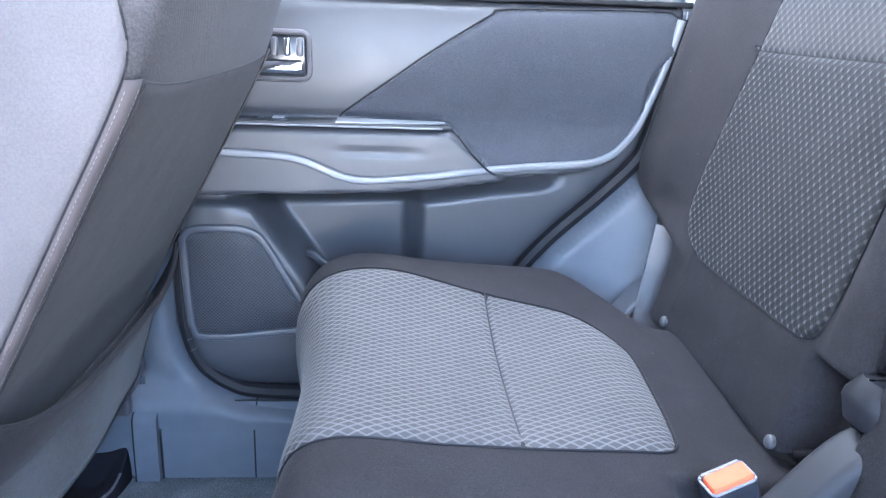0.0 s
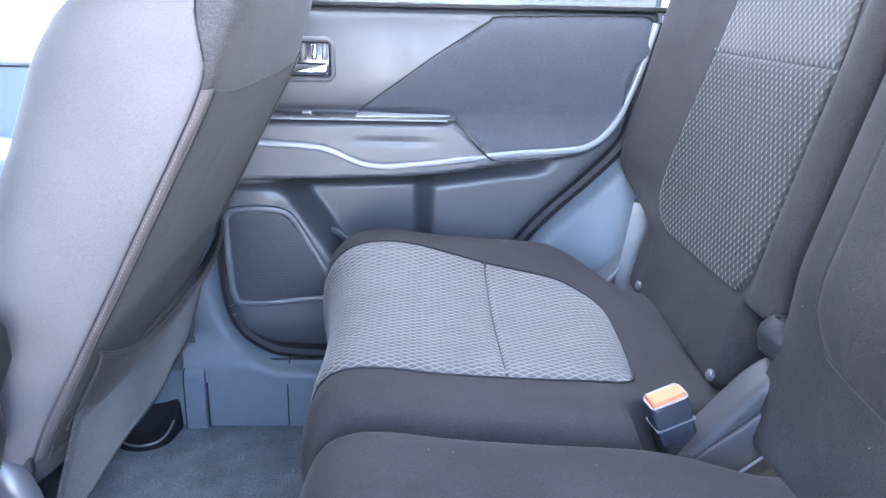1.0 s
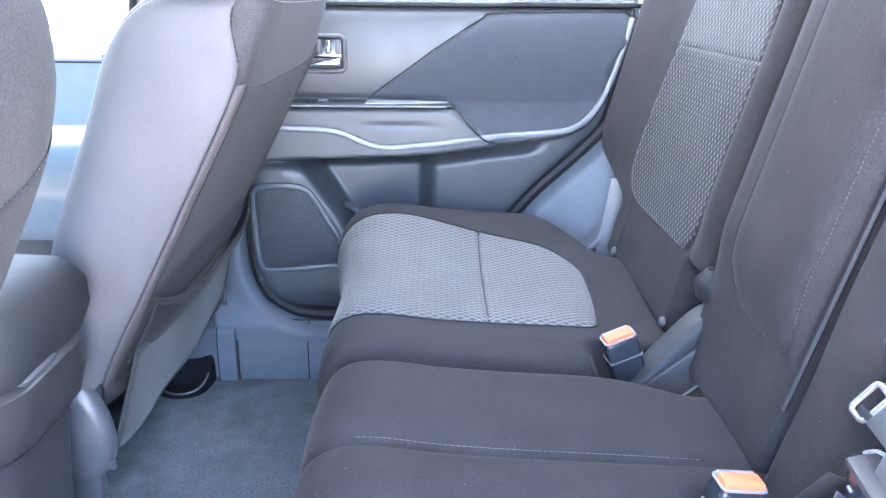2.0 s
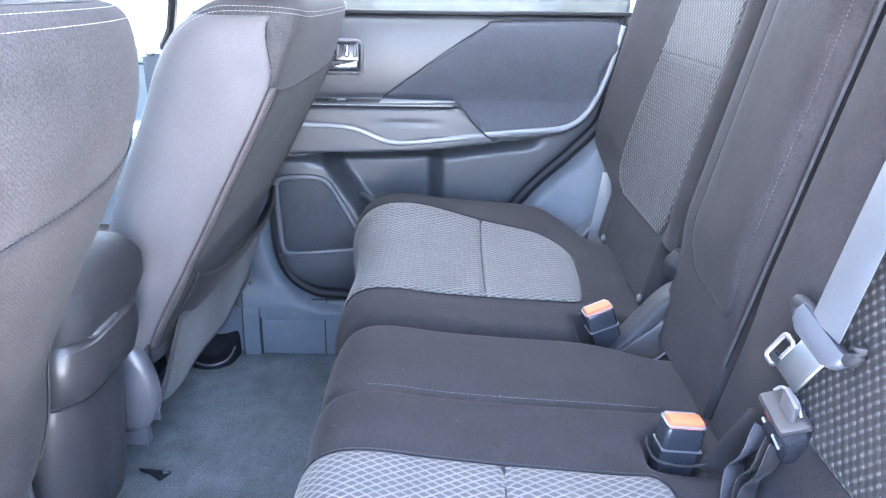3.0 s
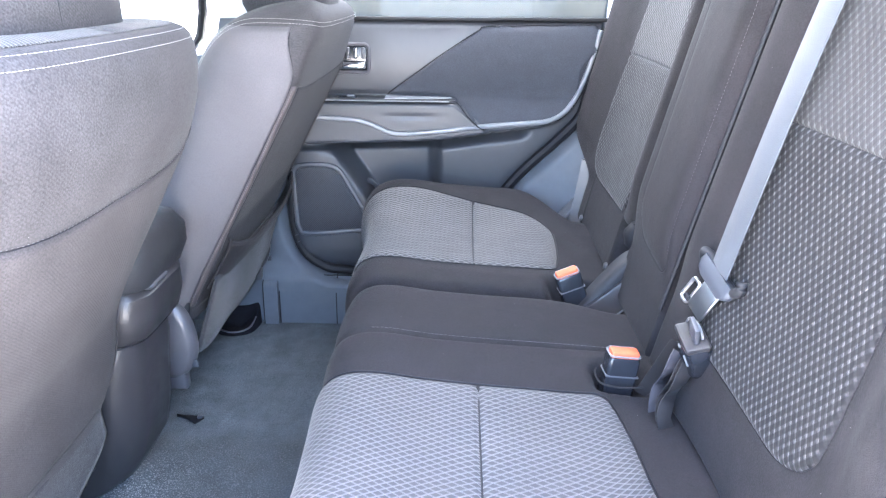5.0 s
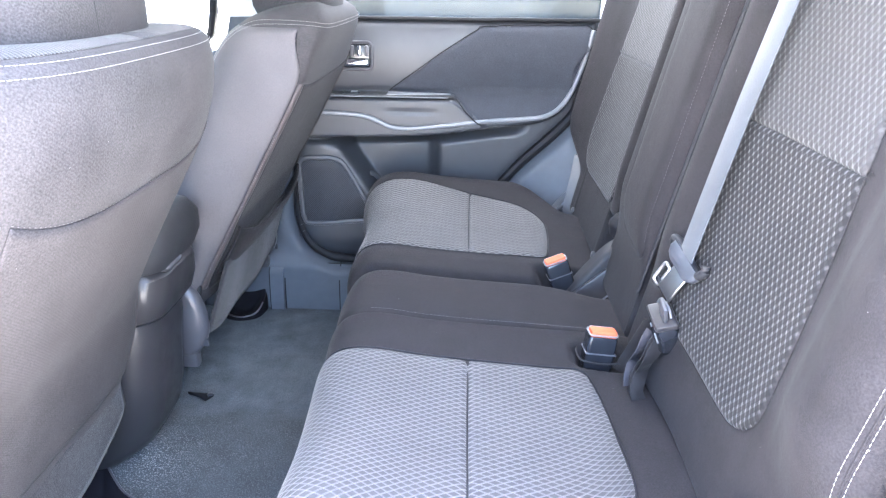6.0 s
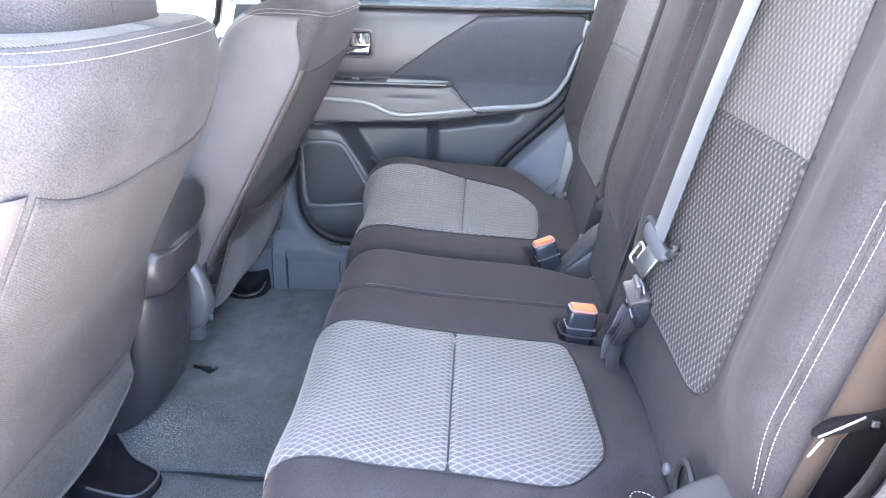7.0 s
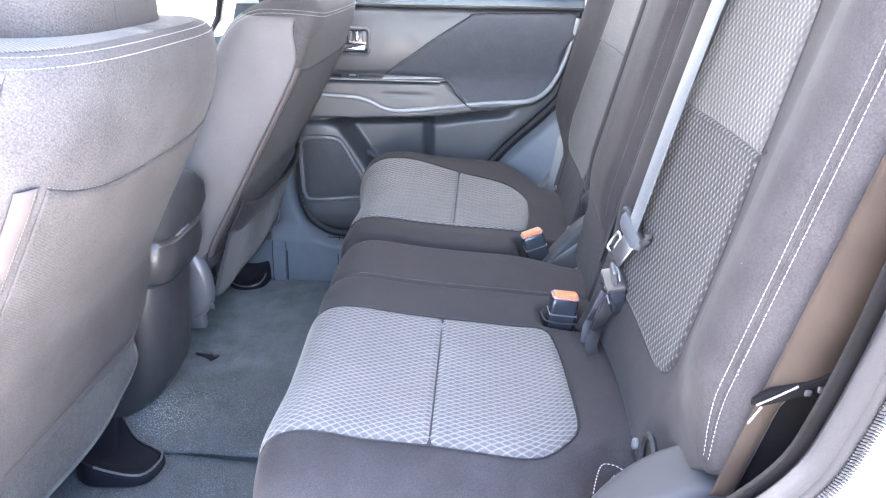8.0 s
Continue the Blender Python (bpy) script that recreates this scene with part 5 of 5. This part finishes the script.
def front_seat(dx, yc, label, pocket, drop=0.0, flat=False):
    at = Matrix.Translation((dx, yc, 0))
    f = thing("front_seat", label, "car seat", "front seats", at=(-0.5 + dx, yc, FLOOR))

    def seat_at(z, a, grow=0.0):
        return seat_point(z, a, grow, drop, flat)

    def put(p):
        return tuple(at @ Vector(p))

    def edge(sgn):
        """Angle at which the piping starts on either side; the outer one of the near seat lies further in."""
        return 46.0 if sgn < 0 and not flat else 57.5

    def bend(z):
        return 68 + (13 * float(step(0.755, 0.84, z)) if flat else 0.0)

    zs = np.concatenate([np.linspace(0.30, 0.80, 34), np.linspace(0.81, 0.889, 16)])
    rings = [[put(seat_at(z, a)) for a in np.linspace(0, 360, 72, endpoint=False)] for z in zs]
    part("backrest", loft(rings), RIBBED, f)
    for sgn in (1, -1):
        grid("side_panel", np.linspace(0.32, 0.8465, 50), np.linspace(0, 1, 30), lambda z, k: np.array([put(seat_at(zz, sgn * (bend(zz) + (150 - bend(zz)) * v), 0.0015)) for zz, v in zip(z, k)]), SIDE, f, "smooth grey side panel", thick=0.002)
    # thread lines on the top and the seams down the rear corners
    if flat:
        for sgn in (1, -1):
            for da, dz in ((0, 0.0), (5, 0.0065)):
                way = spline([(0, 0.842), (40, 0.844), (72, 0.850), (96, 0.852), (112, 0.846), (123, 0.828), (130, 0.79), (135, 0.72), (139, 0.60)], 110)
                stitches("top_stitching", [put(seat_at(z + dz, sgn * (a + da * a / 100), 0.0022)) for a, z in way], THREAD, f, dash=0.0042, gap=0.0012, r=0.00030)
    else:
        for z0, dz in ((0.848, 0.010), (0.860, 0.008)):
            rows = [put(seat_at(z0 - dz * math.cos(radians(a)) * 0.6 + 0.004, a, 0.0012)) for a in np.linspace(-170, 170, 160)]
            stitches("top_stitching", rows, THREAD, f, dash=0.0042, gap=0.0012, r=0.00030)
    for sgn in (1, -1):
        rows = [put(seat_at(z, sgn * bend(z), 0.0008)) for z in np.linspace(0.34, 0.838, 60)]
        tube("side_seam", rows, 0.0012, RUBBER, f, n=5)
        grid("piping", np.linspace(0.335, 0.752, 50), np.linspace(0, 10, 8), lambda z, a: np.array([put(seat_at(zz, sgn * (edge(sgn) + v), 0.0018 + 0.0016 * math.sin(math.pi * v / 10))) for zz, v in zip(z, a)]), PIPING, f, "mauve-grey piping band", thick=0.001)
        for v in (edge(sgn) + 1.5, edge(sgn) + 8.7):
            stitches("piping_stitching", [put(seat_at(z, sgn * v, 0.0030)) for z in np.linspace(0.34, 0.748, 60)], FAINT, f, dash=0.003, gap=0.0015, r=0.0003)
    # seam across the rear and the map pocket below it
    high, sag = (0.752, 0.012) if flat else (0.772, 0.050)

    def seam_z(a):
        return high - sag * math.cos(radians(a * 1.5))

    # far seat takes darker cloth here, in place of shade on its back
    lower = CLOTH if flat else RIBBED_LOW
    rows = [put(seat_at(seam_z(a), a, 0.0012)) for a in np.linspace(3.5 - edge(-1), 54, 60)]
    stitches("rear_stitching", rows, FAINT, f, dash=0.0025, gap=0.0035, r=0.0003)
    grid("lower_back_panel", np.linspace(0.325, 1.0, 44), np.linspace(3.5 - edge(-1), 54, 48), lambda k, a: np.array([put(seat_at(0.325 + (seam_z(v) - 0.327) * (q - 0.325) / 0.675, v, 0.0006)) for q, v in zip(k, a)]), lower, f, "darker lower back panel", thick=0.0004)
    # hatched cloth along the crest, under the headrest
    if not flat:
        tz, ta = np.linspace(0.868, 0.8888, 12), np.linspace(0, 360, 73)
        crest = np.array([seat_at(z, a, 0.0006) for z in tz for a in ta])
        grid("crest_panel", tz, ta, lambda z, a: np.array([put(seat_at(q, v, 0.0006)) for q, v in zip(z, a)]), CREST, f, "light hatched crest panel", uv=crest[:, :2], thick=0.0006)
    if pocket:
        zs = np.linspace(0.368, 0.47, 12)
        aa = np.linspace(-51, 51, 40)
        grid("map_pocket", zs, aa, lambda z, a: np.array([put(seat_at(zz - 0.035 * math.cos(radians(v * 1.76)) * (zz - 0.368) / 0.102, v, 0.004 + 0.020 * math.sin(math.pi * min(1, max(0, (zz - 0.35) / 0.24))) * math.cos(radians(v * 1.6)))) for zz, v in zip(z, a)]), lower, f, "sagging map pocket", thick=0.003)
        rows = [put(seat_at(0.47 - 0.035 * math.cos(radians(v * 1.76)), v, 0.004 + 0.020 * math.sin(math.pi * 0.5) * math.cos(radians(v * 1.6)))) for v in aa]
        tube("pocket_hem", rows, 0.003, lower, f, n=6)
    # felt flap under the backrest
    half = 0.252 if flat else 0.277
    ys = np.linspace(-half, half, 30)
    tt = np.linspace(0, 1, 10)
    x0, z0, x1, z1 = (-0.236, 0.395, -0.288, 0.217) if flat else (-0.230, 0.318, -0.252, 0.190)

    def flap(t, y):
        u = np.abs(y) / half
        if not flat:
            t = t * (1 - 0.43 * np.clip((u - 0.5) / 0.5, 0, 1) ** 1.2)
        return np.stack([dx + x0 + (x1 - x0) * t + 0.003 * np.sin(25 * y) - (0.0 if flat else 0.03) * (1 - t) * u ** 6, yc + y * (1 + 0.03 * t * flat), z0 + (z1 - z0) * t + 0.02 * flat * t * u ** 4], 1)

    grid("felt_flap", tt, ys, flap, FELT, f, "grey felt flap", thick=0.003)
    if not flat:
        # bare steel of the recliner, beside the flap's end
        for z, r in ((0.232, 0.004), (0.205, 0.005), (0.178, 0.004)):
            part("recliner_bolt", sweep([(dx - 0.285, yc + 0.262, z), (dx - 0.285, yc + 0.272, z)], disc(r, 10)), CHROME, f, "bright steel bolt")
        part("recliner_link", block((0.035, 0.010, 0.11), 0.004, pose(dx - 0.300, yc + 0.258, 0.205, 0, 12, 0)), RUBBER, f)
    # recliner covers
    for sgn in (1, -1):
        y = yc + sgn * 0.262
        rings = []
        for w, g in ((0.0, 1.0), (0.010, 1.0), (0.018, 0.92), (0.022, 0.75)):
            rings.append([(dx - 0.335 + 0.055 * g * math.cos(a), y + sgn * w, 0.265 + (0.098 if math.sin(a) > 0 else 0.075) * g * math.sin(a)) for a in np.linspace(0, 2 * math.pi, 28, endpoint=False)])
        skin = SATIN if pocket else CONSOLE
        rc = part("recliner_cover", loft(rings), skin, f, "grey recliner cover")
        part("cover_foot", block((0.055, 0.022, 0.10), 0.006, pose(dx - 0.335, y + sgn * 0.004, 0.215)), skin, rc)
        part("cover_screw", block((0.012, 0.006, 0.016), 0.002, pose(dx - 0.288, y + sgn * 0.012, 0.225)), DARK_PLASTIC, rc)
        part("recliner_plate", block((0.03, 0.012, 0.14), 0.005, pose(dx - 0.312, y - sgn * 0.006, 0.29, 0, 8, 0)), RUBBER, f)
    # headrest on two posts
    rings = []
    for z, k, sh in ((0.858, 0.80, 0.0), (0.862, 0.93, 0.0), (0.876, 1.0, 0.0), (0.96, 1.04, 0.004), (1.02, 1.03, 0.012), (1.07, 0.95, 0.018), (1.09, 0.8, 0.02), (1.097, 0.5, 0.02)):
        rings.append([put((-0.115 - sh + 0.080 * k * math.copysign(abs(math.cos(a)) ** 0.7, math.cos(a)), 0.140 * k * math.copysign(abs(math.sin(a)) ** 0.6, math.sin(a)), z)) for a in np.linspace(0, 2 * math.pi, 40, endpoint=False)])
    hr = part("headrest", loft(rings), RIBBED, f)
    tube("headrest_seam", [put((-0.1155 - 0.004 + 0.083, -0.03, z)) for z in np.linspace(0.872, 1.02, 20)], 0.0012, RUBBER, hr, n=5, up=(1, 0, 0))
    for y in (-0.06, 0.06):
        part("post", sweep([put((-0.12, y, 0.86)), put((-0.12, y, 0.93))], disc(0.006, 10), up=(1, 0, 0)), CHROME, hr)
        part("post_guide", block((0.034, 0.034, 0.014), 0.004, at @ pose(-0.085, y, 0.889 - drop)), DARK_PLASTIC, hr)
    # cushion and its base
    rings = []
    for x, w, z0, z1 in ((-0.38, 0.20, 0.20, 0.40), (-0.45, 0.25, 0.19, 0.39), (-0.7, 0.26, 0.19, 0.39), (-0.85, 0.25, 0.20, 0.41), (-0.90, 0.2, 0.24, 0.38)):
        rings.append([put((x, y, (z0 + z1) / 2 + z)) for y, z in rounded(2 * w, z1 - z0, 0.07)])
    part("seat_cushion", loft(rings), RIBBED, f)
    for sgn in (1, -1):
        part("rail", block((0.36, 0.05, 0.06), 0.006, pose(dx - 0.67, yc + sgn * 0.20, FLOOR + 0.03)), RUBBER, f)
        part("leg", block((0.30, 0.03, 0.14), 0.006, pose(dx - 0.67, yc + sgn * 0.20, FLOOR + 0.12)), RUBBER, f)
    return f


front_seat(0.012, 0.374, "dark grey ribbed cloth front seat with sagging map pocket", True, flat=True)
front_seat(-0.07, -0.425, "dark grey ribbed cloth front seat with plain felt-flapped back", False, 0.012)


def rail_cover(loop, deep, label):
    """Scooped end cover of a seat rail: a basin inside a raised rim, on the carpet."""
    rim = spline(loop, 48, closed=True)
    c = rim.mean(0)
    r = thing("rail_cover", label, "seat rail cover", "seat rail covers", at=(c[0], c[1], FLOOR))
    flat = np.array([c[0], c[1]])

    def ring(k, z):
        q = rim.copy()
        q[:, :2] = flat + (rim[:, :2] - flat) * k
        q[:, 2] = z
        return [tuple(p) for p in q]

    z = rim[:, 2]
    rings = [ring(1.05, FLOOR - 0.004), ring(1.045, z * 0.55 + FLOOR * 0.45), ring(1.025, z - 0.004), ring(1.0, z), ring(0.955, z - 0.001), ring(0.90, z - 0.004), ring(0.78, z * 0.74 + deep * 0.26), ring(0.60, z * 0.45 + deep * 0.55), ring(0.35, z * 0.18 + deep * 0.82), ring(0.12, z * 0.0 + deep)]
    part("cover", loft(rings), SCOOP, r)
    # rim's highlight painted as a paler strip along its low side
    low = sorted(range(48), key=lambda i: z[i])[:26]
    start = next(i for i in range(48) if i in low and (i - 1) % 48 not in low)
    worn_or_lit = [tuple(rim[(start + i) % 48] + np.array([0, 0, 0.0008])) for i in range(26)]
    part("rim", sweep(worn_or_lit, disc(0.0024, 6)), SATIN, r, "paler rim that carries its highlight")
    return r


far_loop = [(-0.405, 0.672, 0.082), (-0.436, 0.640, 0.056), (-0.425, 0.604, 0.040), (-0.392, 0.584, 0.034), (-0.358, 0.582, 0.034), (-0.331, 0.600, 0.040), (-0.321, 0.636, 0.058), (-0.322, 0.668, 0.082), (-0.362, 0.676, 0.084)]
near_loop = [(-0.440, -0.070, 0.076), (-0.402, -0.104, 0.054), (-0.366, -0.134, 0.038), (-0.326, -0.152, 0.033), (-0.299, -0.170, 0.032), (-0.297, -0.202, 0.032), (-0.313, -0.236, 0.034), (-0.360, -0.246, 0.046), (-0.418, -0.244, 0.070), (-0.458, -0.200, 0.100), (-0.468, -0.120, 0.106)]
rail_cover(far_loop, 0.025, "glossy black seat rail end cover beside the door sill")
rail_cover(near_loop, 0.028, "glossy black seat rail end cover on the carpet")


def console():
    c = thing("centre_console", "dark grey centre console with padded armrest lid", "console", at=(-0.5, 0.0, FLOOR))
    y = -0.02
    rings = []
    for z, xr, w in ((0.03, -0.425, 0.076), (0.062, -0.380, 0.082), (0.098, -0.338, 0.087), (0.145, -0.309, 0.090), (0.20, -0.297, 0.092), (0.28, -0.290, 0.094), (0.34, -0.282, 0.094), (0.385, -0.285, 0.090), (0.40, -0.30, 0.08)):
        rings.append([(xr - 0.25 + px, y + py, z) for px, py in rounded(0.5, 2 * w, 0.055, 6)])
    part("console_body", loft(rings), CONSOLE, c)
    for z, xr, w in ((0.372, -0.2735, 0.0945), (0.4635, -0.2625, 0.0955)):
        ring = [(xr - 0.25 + px, y + py, z) for px, py in rounded(0.5, 2 * w, 0.052, 8)]
        tube("panel_gap", ring, 0.0016, RUBBER, c, closed=True, n=5)
    # pleated boot in front of the lid's hinge
    rings = []
    for k in range(9):
        g = 0.028 + 0.006 * (k % 2)
        rings.append([(-0.262 + px, y - 0.03 + py, 0.462 + 0.007 * k) for px, py in rounded(0.9 * g, 2 * g, 0.008, 3)])
    part("pleated_boot", loft(rings), SATIN, c, "pleated grey boot")
    rings = []
    for z, xr, w in ((0.375, -0.272, 0.094), (0.385, -0.262, 0.098), (0.42, -0.252, 0.10), (0.455, -0.252, 0.099), (0.466, -0.262, 0.094)):
        rings.append([(xr - 0.25 + px, y + py, z) for px, py in rounded(0.5, 2 * w, 0.05, 6)])
    part("upper_band", loft(rings), CONSOLE, c)
    rings = []
    for z, xr, w in ((0.462, -0.268, 0.09), (0.47, -0.250, 0.10), (0.50, -0.238, 0.106), (0.53, -0.238, 0.106), (0.55, -0.252, 0.10), (0.56, -0.285, 0.08), (0.562, -0.32, 0.05)):
        rings.append([(xr - 0.2 + px, y + py, z) for px, py in rounded(0.4, 2 * w, 0.045, 6)])
    part("armrest_lid", loft(rings), LID, c, "padded dark armrest lid")
    return c


console()

# slit in the carpet with a wire end
slit = thing("carpet_slit", "small dark slit cut in the carpet", "slit", at=(-0.345, 0.225, FLOOR + 0.012))
tri = [(-0.376, 0.202), (-0.360, 0.199), (-0.314, 0.195), (-0.318, 0.186), (-0.326, 0.173), (-0.350, 0.190)]
part("slit", loft([[(x, y, FLOOR + h) for x, y in tri] for h in (0.004, 0.0165)]), RUBBER, slit)
part("wire_end", block((0.012, 0.008, 0.006), 0.002, pose(-0.320, 0.190, FLOOR + 0.018, 0, 0, 30)), DARK_PLASTIC, slit)
